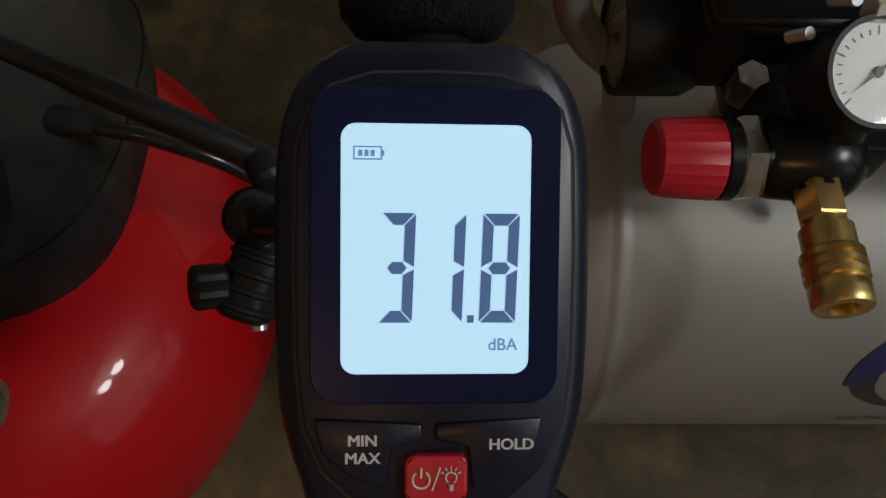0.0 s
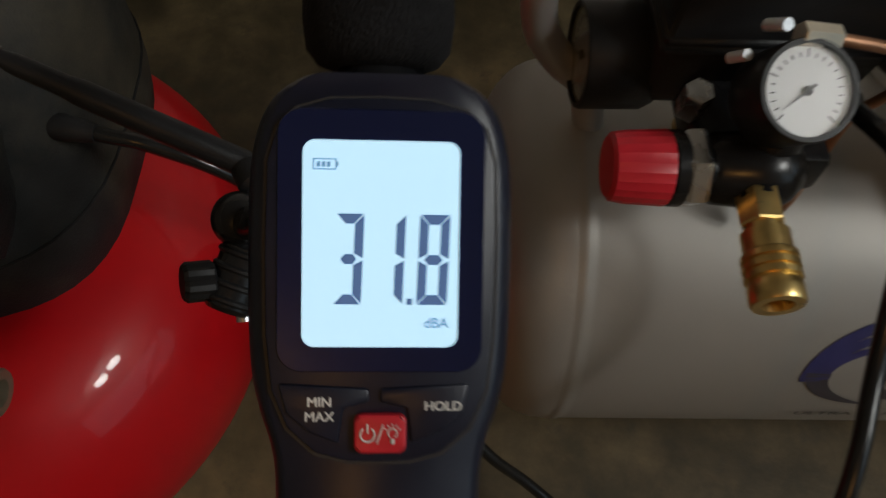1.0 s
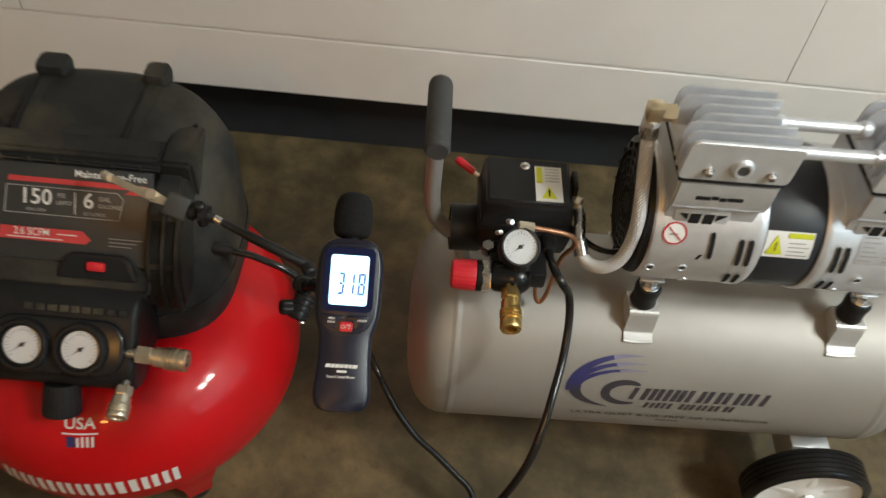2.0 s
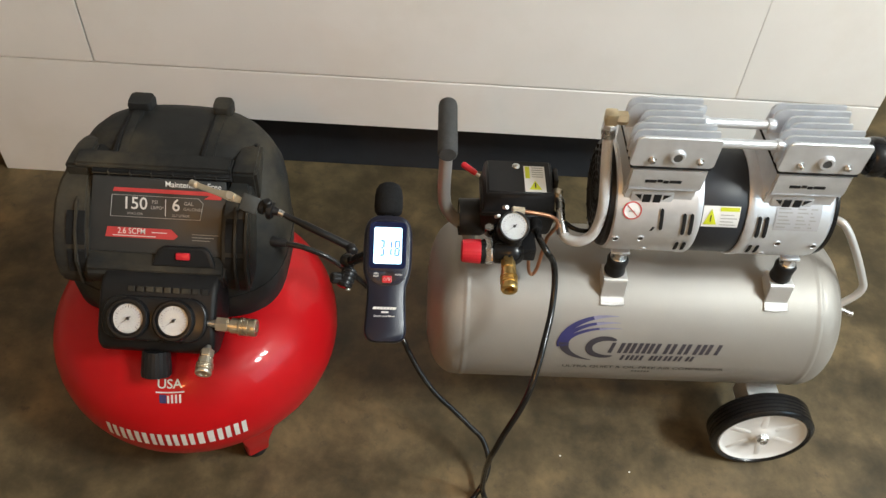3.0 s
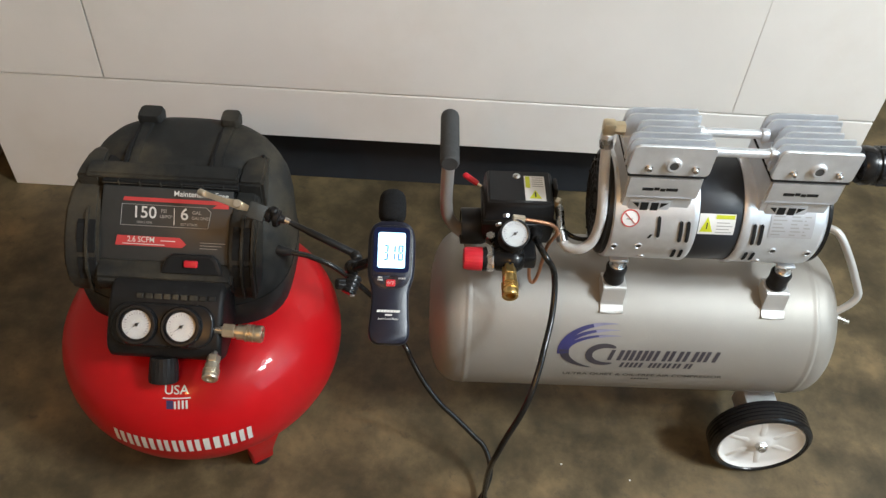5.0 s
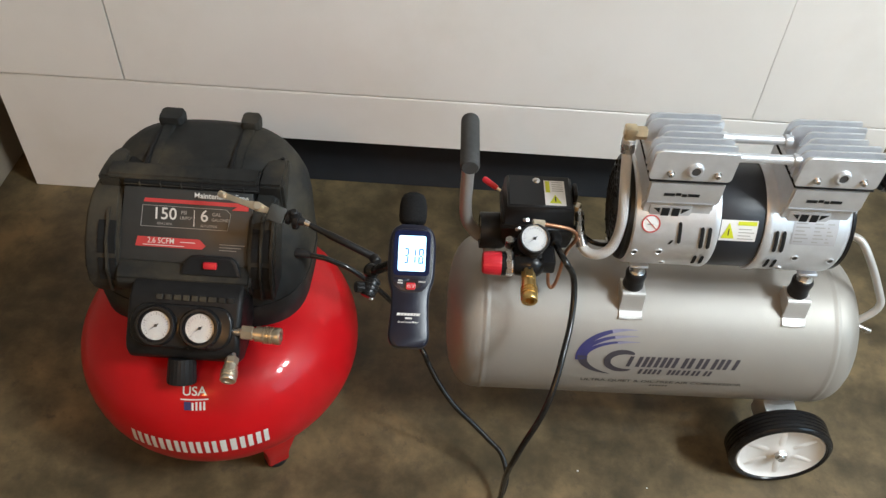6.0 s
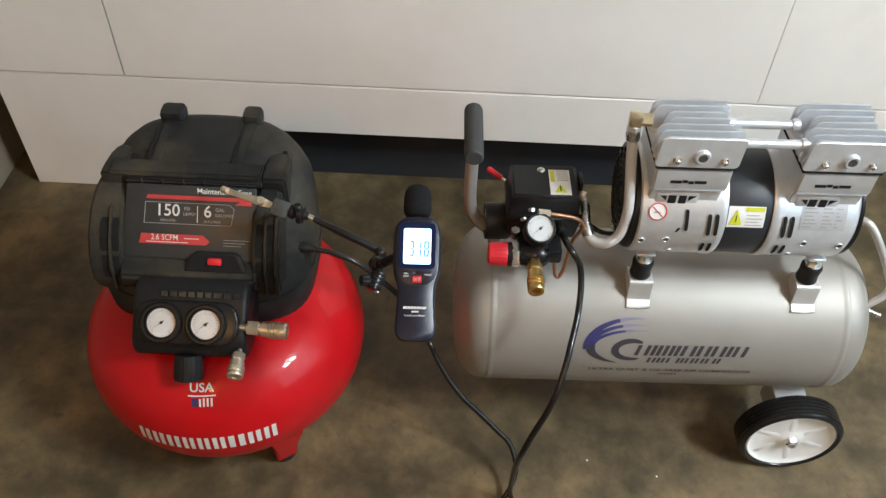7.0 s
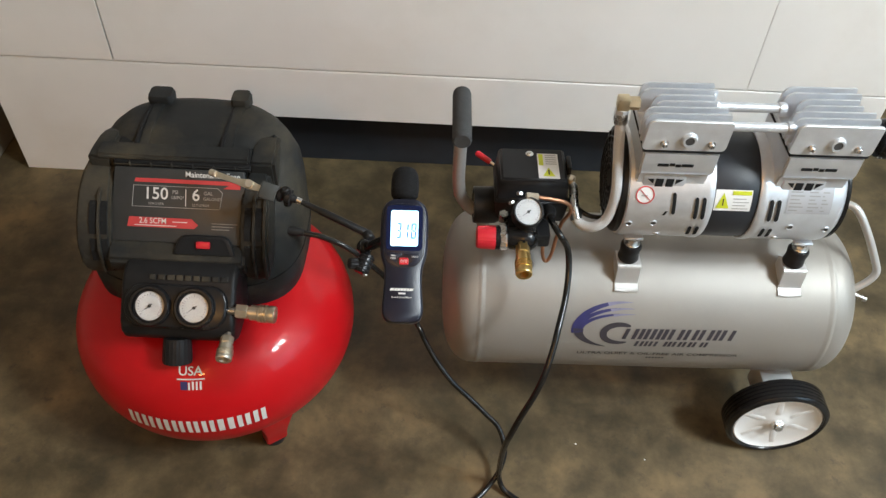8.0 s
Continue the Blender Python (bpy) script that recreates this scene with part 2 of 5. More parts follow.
def lathe(base, axis, profile, n=32, bm=None, cap=True):
    """Turns a profile of (distance along the axis, radius) round the axis through base."""
    out = bm or bmesh.new()
    base, (d, s, u) = Vector(base), frame_along(axis)
    rings = []
    for along, r in profile:
        if r < 1e-6:
            rings.append([out.verts.new(base + d * along)])
        else:
            rings.append([out.verts.new(base + d * along + (s * math.cos(a) + u * math.sin(a)) * r) for a in (2 * math.pi * i / n for i in range(n))])
    for a, b in zip(rings, rings[1:]):
        for i in range(n):
            j = (i + 1) % n
            if len(a) == 1 and len(b) > 1:
                out.faces.new((a[0], b[i], b[j]))
            elif len(b) == 1 and len(a) > 1:
                out.faces.new((a[i], a[j], b[0]))
            elif len(a) > 1:
                out.faces.new((a[i], a[j], b[j], b[i]))
    for ring in (rings[0], rings[-1]):
        if cap and len(ring) > 2:
            out.faces.new(ring)
    return out


def rod(a, b, r, bevel=0.0, n=24, bm=None):
    a, b = Vector(a), Vector(b)
    length = (b - a).length
    c = bevel or r * 0.06
    return lathe(a, b - a, [(0, r - c), (c, r), (length - c, r), (length, r - c)], n, bm)


def smooth_line(points, steps=8):
    p = [Vector(q) for q in points]
    p = [p[0] * 2 - p[1]] + p + [p[-1] * 2 - p[-2]]
    out = []
    for i in range(1, len(p) - 2):
        for k in range(steps):
            t = k / steps
            a, b, c, d = p[i - 1:i + 3]
            out.append(0.5 * ((2 * b) + (c - a) * t + (2 * a - 5 * b + 4 * c - d) * t * t + (3 * b - a - 3 * c + d) * t ** 3))
    return out + [p[-2]]


def tube(points, r, n=12, steps=8, bm=None, uv=0.0):
    """A round tube along a smooth line through the points."""
    out = bm or bmesh.new()
    line = smooth_line(points, steps) if steps else [Vector(q) for q in points]
    side, rings, run = None, [], [0.0]
    for i, p in enumerate(line):
        d = (line[min(i + 1, len(line) - 1)] - line[max(i - 1, 0)]).normalized()
        side = frame_along(d)[1] if side is None else (side - d * side.dot(d)).normalized()
        u = d.cross(side)
        if i:
            run.append(run[-1] + (p - line[i - 1]).length)
        rings.append([out.verts.new(p + (side * math.cos(a) + u * math.sin(a)) * r) for a in (2 * math.pi * k / n for k in range(n))])
    layer = out.loops.layers.uv.new("UVMap") if uv else None
    for i, (a, b) in enumerate(zip(rings, rings[1:])):
        for k in range(n):
            f = out.faces.new((a[k], a[(k + 1) % n], b[(k + 1) % n], b[k]))
            if uv:
                for loop, (v, w) in zip(f.loops, ((k, i), (k + 1, i), (k + 1, i + 1), (k, i + 1))):
                    loop[layer].uv = (v / n * 2 * math.pi * r * uv, run[w] * uv)
    out.faces.new(rings[0])
    out.faces.new(rings[-1])
    return out


def prism(outline, depth, m, bevel=0.0, seg=2):
    """A flat outline in x, y, raised by depth along z, placed by m."""
    out = bmesh.new()
    face = out.faces.new([out.verts.new((x, y, 0)) for x, y in outline])
    up = bmesh.ops.extrude_face_region(out, geom=[face])
    bmesh.ops.translate(out, vec=(0, 0, depth), verts=[v for v in up["geom"] if isinstance(v, bmesh.types.BMVert)])
    if bevel:
        bmesh.ops.bevel(out, geom=list(out.edges), offset=bevel, segments=seg, affect="EDGES", profile=0.5)
    bmesh.ops.transform(out, matrix=m, verts=out.verts)
    return out


def rounded(w, h, r, n=6, cx=0.0, cy=0.0):
    """The outline of a rectangle with round corners."""
    out = []
    for sx, sy, start in ((1, 1, 0), (-1, 1, 90), (-1, -1, 180), (1, -1, 270)):
        for k in range(n + 1):
            a = radians(start + 90 * k / n)
            out.append((cx + sx * (w / 2 - r) + r * math.cos(a), cy + sy * (h / 2 - r) + r * math.sin(a)))
    return out


def loft(rings, cap=True, bm=None):
    out = bm or bmesh.new()
    made = [[out.verts.new(p) for p in ring] for ring in rings]
    n = len(made[0])
    for a, b in zip(made, made[1:]):
        for i in range(n):
            out.faces.new((a[i], a[(i + 1) % n], b[(i + 1) % n], b[i]))
    if cap:
        out.faces.new(made[0])
        out.faces.new(made[-1])
    return out


def lettering(text, size, m, align="CENTER", depth=0.0, shear=0.0, wide=1.0, bend=None, bold=0.014):
    """Raised or printed writing as a mesh, in the x, y plane of m; bend maps a flat point to its place."""
    curve = bpy.data.curves.new("writing", "FONT")
    curve.body, curve.size, curve.align_x, curve.align_y, curve.extrude, curve.shear = text, size, align, "CENTER", depth, shear
    curve.resolution_u, curve.offset = 3, size * bold
    ob = new("writing", curve)
    bpy.context.view_layer.update()
    me = bpy.data.meshes.new_from_object(ob.evaluated_get(bpy.context.evaluated_depsgraph_get()))
    out = bmesh.new()
    out.from_mesh(me)
    bpy.data.objects.remove(ob)
    bpy.data.curves.remove(curve)
    bpy.data.meshes.remove(me)
    for v in out.verts:
        v.co.x *= wide
        v.co = bend(v.co) if bend else m @ v.co
    return out


def plate(outline, thick, m, bend=None):
    """A thin printed or stuck-on patch in the x, y plane of m."""
    if not bend:
        return prism(outline, thick, m)
    out = bmesh.new()
    out.faces.new([out.verts.new((x, y, 0)) for x, y in outline])
    for v in out.verts:
        v.co = bend(v.co)
    return out


def patch(x0, x1, y0, y1, bend, nx=12, ny=4, shear=0.0, round_ends=False):
    """A rectangle of small faces, bent on to a curved surface."""
    out = bmesh.new()
    r, mid = (x1 - x0) / 2, (y0 + y1) / 2
    grid = []
    for i in range(nx + 1):
        u = 2 * i / nx - 1
        half = (y1 - y0) / 2 - (r * (1 - math.sqrt(max(0.0, 1 - u * u))) if round_ends else 0.0)
        column = []
        for j in range(ny + 1):
            y = mid + half * (2 * j / ny - 1)
            column.append(out.verts.new(bend(Vector((x0 + (x1 - x0) * i / nx + shear * y, y, 0)))))
        grid.append(column)
    for i in range(nx):
        for j in range(ny):
            out.faces.new((grid[i][j], grid[i + 1][j], grid[i + 1][j + 1], grid[i][j + 1]))
    return out


def axes(origin, x, y):
    """The pose whose x and y axes lie along x and, as nearly as may be, y."""
    x = Vector(x).normalized()
    z = x.cross(Vector(y)).normalized()
    y = z.cross(x)
    m = Matrix((x, y, z)).transposed().to_4x4()
    m.translation = origin
    return m


def hexnut(a, b, r, bm=None):
    return lathe(a, Vector(b) - Vector(a), [(0, r * 0.94), (r * 0.1, r), ((Vector(b) - Vector(a)).length - r * 0.1, r), ((Vector(b) - Vector(a)).length, r * 0.94)], 6, bm)


# ---- the room ----
FLOOR = tagged(part("floor", box((-1.2, -3.1, -0.12), (2.8, 1.4, 0.0)), CONCRETE, smooth=0), "brown stained bare concrete floor", "floor", kind="structure")
tagged(part("ceiling", box((-1.2, -3.1, 2.5), (2.8, 1.4, 2.6)), CEILING_PAINT, smooth=0), "plain white ceiling", "ceiling", kind="structure")
tagged(part("wall_west", box((-1.145, -3.0, 0.0), (-1.045, 1.3, 2.5), 0.004), WALL_PAINT, smooth=0), "grey painted wall beside the white cabinet", "wall", kind="structure")
tagged(part("wall_north", box((-1.145, 1.3, 0.0), (2.7, 1.4, 2.5)), WALL_PAINT, smooth=0), "grey painted wall behind the cabinet", "wall", kind="structure")
tagged(part("wall_south", box((-1.145, -3.1, 0.0), (2.7, -3.0, 2.5)), WALL_PAINT, smooth=0), "grey painted wall", "wall", kind="structure")
east = bmesh.new()
for lo, hi in (((2.7, -3.1, 0), (2.8, -2.25, 2.5)), ((2.7, 0.15, 0), (2.8, 1.4, 2.5)), ((2.7, -2.25, 0), (2.8, 0.15, 0.9)), ((2.7, -2.25, 2.1), (2.8, 0.15, 2.5))):
    box(lo, hi, bm=east)
tagged(part("wall_east", east, WALL_PAINT, smooth=0), "grey painted wall with a window opening", "wall", kind="structure")
window = thing("window_1", (2.75, -1.05, 0.90), "white framed window that lets daylight in", "window", kind="structure")
wf = bmesh.new()
for lo, hi in (((2.71, -2.25, 0.90), (2.79, -2.20, 2.10)), ((2.71, 0.10, 0.90), (2.79, 0.15, 2.10)), ((2.71, -2.20, 0.90), (2.79, 0.10, 0.95)), ((2.71, -2.20, 2.05), (2.79, 0.10, 2.10)), ((2.72, -1.07, 0.95), (2.78, -1.03, 2.05))):
    box(lo, hi, 0.004, bm=wf)
part("window_frame", wf, WHITE_PAINT, window)
pane = part("pane", box((2.745, -2.20, 0.95), (2.751, 0.10, 2.05)), GLASS, window, smooth=0)
pane.visible_shadow = False
fixture = thing("ceiling_lamp", (1.71, -0.755, 2.5), "ceiling lamp with two bare white bulbs", "lamp")
part("base_plate", rod((1.71, -0.755, 2.5), (1.71, -0.755, 2.47), 0.06, n=32), WHITE_PLASTIC, fixture)
for bx, by, bz in BULBS:
    part("arm", tube([(1.71, -0.755, 2.475), ((bx + 1.71) / 2, (by - 0.755) / 2, 2.45), (bx, by, 2.44), (bx, by, 2.40)], 0.008), WHITE_PLASTIC, fixture)
    part("socket", rod((bx, by, 2.41), (bx, by, 2.35), 0.018), WHITE_PLASTIC, fixture)
pendant = thing("pendant_lamp", (WARM[0], WARM[1], 2.5), "ceiling pendant lamp with a warm bulb", "lamp")
part("canopy", rod((WARM[0], WARM[1], 2.5), (WARM[0], WARM[1], 2.48), 0.05, n=32), WHITE_PLASTIC, pendant)
part("stem", rod((WARM[0], WARM[1], 2.49), (WARM[0], WARM[1], 2.40), 0.008), WHITE_PLASTIC, pendant)

# ---- white cabinet ----
CX0, CX1, CY = -0.972, 0.803, 0.638
cabinet = thing("base_cabinet", (-0.085, CY + 0.25, 0.0), "long white painted cabinet with an arched open base", "cabinet")
GAP = (-0.62, 0.46, 0.172)
outline = [(CX0, 0.0), (GAP[0], 0.0), (GAP[0], GAP[2]), (GAP[1], GAP[2]), (GAP[1], 0.0), (CX1, 0.0), (CX1, 0.287), (CX0, 0.287)]
flat = Matrix(((1, 0, 0, 0), (0, 0, -1, CY + 0.02), (0, 1, 0, 0), (0, 0, 0, 1)))
part("base_rail", prism(outline, 0.02, flat, 0.0012, 1), WHITE_PAINT, cabinet)
for x0, x1 in ((CX0, -0.7082), (-0.7058, 0.52195), (0.52205, CX1)):
    part("front_panel", box((x0, CY, 0.2905), (x1, CY + 0.02, 0.9), 0.0008, 1), WHITE_PAINT, cabinet)
part("side_panel", box((CX0, CY + 0.022, 0.0), (CX0 + 0.02, 1.25, 0.9), 0.001, 1), WHITE_PAINT, cabinet)
part("side_panel", box((CX1 - 0.02, CY + 0.022, 0.0), (CX1, 1.25, 0.9), 0.001, 1), WHITE_PAINT, cabinet)
# boards round the open base, coloured as dark as the shade there
part("bottom_board", box((CX0 + 0.022, CY + 0.022, 0.185), (CX1 - 0.022, 1.25, 0.205)), SHADE_BOARD, cabinet, "underside board, near-black for the shade under the cabinet", smooth=0)
part("back_board", box((CX0 + 0.022, 1.252, 0.0), (CX1 - 0.022, 1.27, 0.9)), SHADE_BOARD, cabinet, "back board, near-black for the shade inside the cabinet base", smooth=0)
part("carcass_board", box((CX0 + 0.022, CY + 0.0215, 0.21), (CX1 - 0.022, CY + 0.03, 0.88)), JOINT_BOARD, cabinet, "grey board behind the joints", smooth=0)
part("toe_kick", box((CX0 + 0.022, 0.715, 0.0), (CX1 - 0.022, 0.730, 0.184), 0.001, 1), SHADE_BOARD, cabinet, "toe kick board, near-black for the shade under the cabinet")
part("worktop", box((CX0 - 0.02, CY - 0.03, 0.903), (CX1 + 0.02, 1.28, 0.94), 0.004), WHITE_PAINT, cabinet)

# ---- horizontal silver compressor ----
TY, TZ, TR = 0.166, 0.223, 0.121
MY, MZ, MR = 0.155, 0.468, 0.077


def gauge(parent, centre, facing, r, depth, material=None):
    """A dial gauge: case, dial, marks, needle and lens."""
    c, d = Vector(centre), Vector(facing).normalized()
    case = part("gauge", lathe(c - d * depth, d, [(0, r * 0.9), (depth * 0.15, r), (depth * 0.96, r), (depth, r * 0.97), (depth, r * 0.88), (depth * 0.86, r * 0.86)], 40), material or BLACK, parent)
    side = Vector((1, 0, 0)) - d * d.x
    up = d.cross(side.normalized())
    face = axes(c - d * depth * 0.1, side, up)
    part("dial", lathe(c - d * depth * 0.13, d, [(0, r * 0.87), (depth * 0.03, r * 0.87)], 40), GAUGE_DULL, case, "dull white dial")
    marks = bmesh.new()
    for k in range(21):
        a = radians(225 - 270 * k / 20)
        ln = 0.16 if k % 5 == 0 else 0.09
        p = prism([(-r * 0.012, 0), (r * 0.012, 0), (r * 0.012, r * ln), (-r * 0.012, r * ln)], 0.0003, face @ pose(0, 0, 0, 0, 0, math.degrees(a) - 90) @ pose(0, r * 0.64, 0))
        me = bpy.data.meshes.new("mark")
        p.to_mesh(me)
        marks.from_mesh(me)
        p.free()
        bpy.data.meshes.remove(me)
    part("scale_marks", marks, INK, case, smooth=0)
    part("needle", prism([(-r * 0.03, -r * 0.2), (r * 0.03, -r * 0.2), (0, r * 0.62)], 0.0006, face @ pose(0, 0, 0.0006, 0, 0, 128)), INK, case, smooth=0)
    part("needle_cap", lathe(face @ Vector((0, 0, 0.0006)), d, [(0, r * 0.1), (0.0012, r * 0.08)], 16), INK, case)
    lens = part("lens", lathe(c - d * depth * 0.045, d, [(0, r * 0.88), (depth * 0.02, r * 0.88)], 40), GLASS, case, "clear lens")
    lens.visible_shadow = False
    return case


def coupler(parent, a, b, r, material, label):
    """A quick coupler: hexagonal end, ribbed sliding sleeve and open mouth."""
    a, b = Vector(a), Vector(b)
    d, ln = (b - a).normalized(), (b - a).length
    body = part("coupler", hexnut(a, a + d * ln * 0.3, r * 0.92), material, parent, label, smooth=25)
    prof = [(ln * 0.3, r * 0.72), (ln * 0.36, r * 0.72), (ln * 0.37, r * 0.95), (ln * 0.55, r * 0.95), (ln * 0.57, r * 1.08)]
    for k in range(3):
        s = 0.58 + k * 0.08
        prof += [(ln * s, r * 1.1), (ln * (s + 0.045), r * 1.1), (ln * (s + 0.055), r * 0.98), (ln * (s + 0.07), r * 0.98)]
    prof += [(ln * 0.84, r * 1.06), (ln * 0.97, r * 1.06), (ln, r * 0.98), (ln, r * 0.6), (ln * 0.8, r * 0.52), (ln * 0.8, 0)]
    part("sleeve", lathe(a, d, prof, 28), material, body)
    return body


comp = thing("air_compressor", (0.26, TY, 0.0), "silver horizontal twin-cylinder air compressor on wheels", "air compressor")
prof = [(0.0, 0.0)]
for k in range(1, 13):
    a = radians(90 * k / 12)
    prof.append((0.050 - 0.050 * math.cos(a) ** 0.9 if k < 12 else 0.050, TR * math.sin(a) ** 0.62))
left_end = -0.047
full = [(x, r) for x, r in prof] + [(0.0520, TR), (0.0535, TR + 0.0008), (0.0570, TR + 0.0009), (0.0600, TR), (0.063, TR)]
ln = 0.625
full += [(ln - x, r) for x, r in reversed(full)]
tank = part("tank", lathe((left_end, TY, TZ), (1, 0, 0), full, 96), SILVER, comp, "silver painted horizontal steel tank")


def on_tank(lift):
    """Bends x, y in the plane on to the tank's front: x along it, y round it from its front line."""
    def bend(p):
        a = p.y / TR
        return Vector((p.x, TY - (TR + lift + p.z) * math.cos(a), TZ + (TR + lift + p.z) * math.sin(a)))
    return bend


# printed marks on the tank: the maker's mark as plain arcs and slanted bars, and a line of writing
def gather(list_of_bm):
    out = bmesh.new()
    for one in list_of_bm:
        me = bpy.data.meshes.new("piece")
        one.to_mesh(me)
        out.from_mesh(me)
        one.free()
        bpy.data.meshes.remove(me)
    return out


RISE = 0.014


def slanted_bars(widths, x, y, h, gap, stroke, slant=0.3):
    """For each width a pair of slanted strokes, or one where there is room for no more."""
    made = []
    bend = on_tank(0.0006)
    for w in widths:
        lift = y + RISE * (x - 0.2)
        for at in ([x] if w < 2.2 * stroke else [x, x + w - stroke]):
            made.append(patch(at, at + stroke, lift, lift + h, lambda p: bend(Vector((p.x - slant * lift, p.y, 0))), 2, 3, shear=slant))
        x += w + gap
    return gather(made)


def swoosh(a0, a1, rx0, ry0, rx1, ry1, thick, cx, cy, power=0.8, lift=0.0007):
    """A tapering arc of an ellipse."""
    out, n, bend = bmesh.new(), 26, on_tank(lift)
    inner, outer = [], []
    for k in range(n + 1):
        t = k / n
        a = radians(a0 + (a1 - a0) * t)
        rx, ry = rx0 + (rx1 - rx0) * t, ry0 + (ry1 - ry0) * t
        w = thick * (1 - t) ** power + 0.0005
        for ring, side in ((inner, -0.5), (outer, 0.5)):
            ring.append(out.verts.new(bend(Vector((cx + (rx + side * w) * math.cos(a), cy + (ry + side * w) * math.sin(a), 0)))))
    for k in range(n):
        out.faces.new((inner[k], inner[k + 1], outer[k + 1], outer[k]))
    return out


part("print", slanted_bars([0.0195, 0.0140, 0.0055, 0.0140, 0.0200, 0.0180, 0.0190, 0.0055, 0.0190], 0.218, 0.0255, 0.0185, 0.0034, 0.0058), LOGO_DARK, tank, "charcoal slanted bars", smooth=0)
part("print", slanted_bars([0.0120, 0.0042, 0.0115], 0.238, 0.0115, 0.0102, 0.0024, 0.0042), LOGO_DARK, tank, "charcoal slanted bars", smooth=0)
part("print", slanted_bars([0.0105, 0.0125, 0.0125, 0.0085, 0.0105], 0.281, 0.0115, 0.0102, 0.0024, 0.0042), LOGO_DARK, tank, "charcoal slanted bars", smooth=0)
part("print", gather([swoosh(185, 52, 0.0235, 0.0150, 0.0255, 0.0165, 0.0100, 0.2135, 0.0345, 0.3), swoosh(185, 300, 0.0235, 0.0150, 0.026, 0.0165, 0.0100, 0.2135, 0.0345, 0.45)]), LOGO_DARK, tank, "charcoal arc", smooth=0)
for rx, ry, w, dx in ((0.073, 0.0445, 0.0110, 0.0), (0.069, 0.0350, 0.0085, 0.003), (0.065, 0.0265, 0.0070, 0.006)):
    part("print", swoosh(186, 91, rx, ry, rx + 0.003, ry + 0.001, w, 0.221, 0.0395, 0.55), LOGO_BLUE, tank, "violet blue arc", smooth=0)
    part("print", swoosh(112, 84, rx + 0.0022, ry + 0.0008, rx + 0.004, ry + 0.001, w * 0.5, 0.221 + dx, 0.0395, 0.9, 0.0011), LOGO_PALE, tank, "pale violet arc end", smooth=0)
part("print", swoosh(176, 248, 0.0685, 0.0345, 0.066, 0.0320, 0.0150, 0.221, 0.0395, 0.9), LOGO_DARK, tank, "charcoal arc", smooth=0)
part("print", lettering("ULTRA QUIET & OIL-FREE AIR COMPRESSOR", 0.0084, None, bend=lambda p: on_tank(0.0006)(Vector((p.x * 1.46 + 0.277, p.y - 0.0056 + RISE * p.x * 1.2, 0)))), DARK_PRINT, tank, "dark grey printed writing", smooth=0)
part("print", slanted_bars([0.0035] * 6, 0.262, -0.0185, 0.0038, 0.0012, 0.0032, 0.1), DARK_PRINT, tank, "dark grey printed bars", smooth=0)

# brackets and rubber mounts
def bracket_line(sign):
    """The bent strap in profile: shelf, sloping flange and a tab that lies on the tank."""
    out = [(0.040, 0.3540), (0.066, 0.3540), (0.0690, 0.3525), (0.0705, 0.3490), (0.0722, 0.3310)]
    for deg in (53.6, 52.4, 51.0, 49.6, 48.4):
        out.append(((TR + 0.0024) * math.cos(radians(deg)), TZ + (TR + 0.0024) * math.sin(radians(deg))))
    return [(TY - sign * y, z) for y, z in out]


for bx in (0.2170, 0.4545):
    for sign in (1, -1):
        w = 0.0170
        line = bracket_line(sign)
        strap = bmesh.new()
        rings = []
        for k, (y, z) in enumerate(line):
            f = w - 0.0016 * (k == len(line) - 1)
            rings.append([(bx - f, y, z), (bx + f, y, z), (bx + f, y + sign * 0.0024, z - 0.0024), (bx - f, y + sign * 0.0024, z - 0.0024)])
        loft(rings, bm=strap)
        bmesh.ops.bevel(strap, geom=list(strap.edges), offset=0.0006, segments=1, affect="EDGES")
        br = part("bracket", strap, STEEL_BRACKET, comp, "bent silver steel bracket")
        y, z = line[-1]
        part("weld_bead", tube([(bx - w, y, z), (bx, y - sign * 0.0004, z - 0.0012), (bx + w, y, z)], 0.0019, 8), STEEL_BRACKET, br)
        # side cheek under the shelf
        cheek = prism([(line[1][0], line[1][1] - 0.002), (line[4][0] + sign * 0.002, line[4][1] - 0.003), (line[0][0], TZ + TR * 0.92), (line[0][0], line[0][1] - 0.002)], 0.002, Matrix(((0, 0, 1, bx - w), (1, 0, 0, 0), (0, 1, 0, 0), (0, 0, 0, 1))))
        part("cheek", cheek, STEEL_BRACKET, br, smooth=0)
        my = TY - sign * 0.053
        part("rubber_mount", lathe((bx - 0.001, my, 0.3545), (0, 0, 1), [(0, 0.0135), (0.003, 0.0150), (0.010, 0.0140), (0.016, 0.0138), (0.026, 0.0150), (0.030, 0.0130)], 28), RUBBER, comp, "black rubber mount")
        part("washer", rod((bx - 0.001, my, 0.3845), (bx - 0.001, my, 0.3870), 0.0115), STEEL, comp)
        part("bolt", hexnut((bx - 0.001, my, 0.3870), (bx - 0.001, my, 0.3950), 0.0078), STEEL, comp)
        part("mount_foot", box((bx - 0.014, min(my, MY) - 0.006, 0.3945), (bx + 0.012, max(my, MY), 0.3990), 0.0012, 1), CAST, comp)

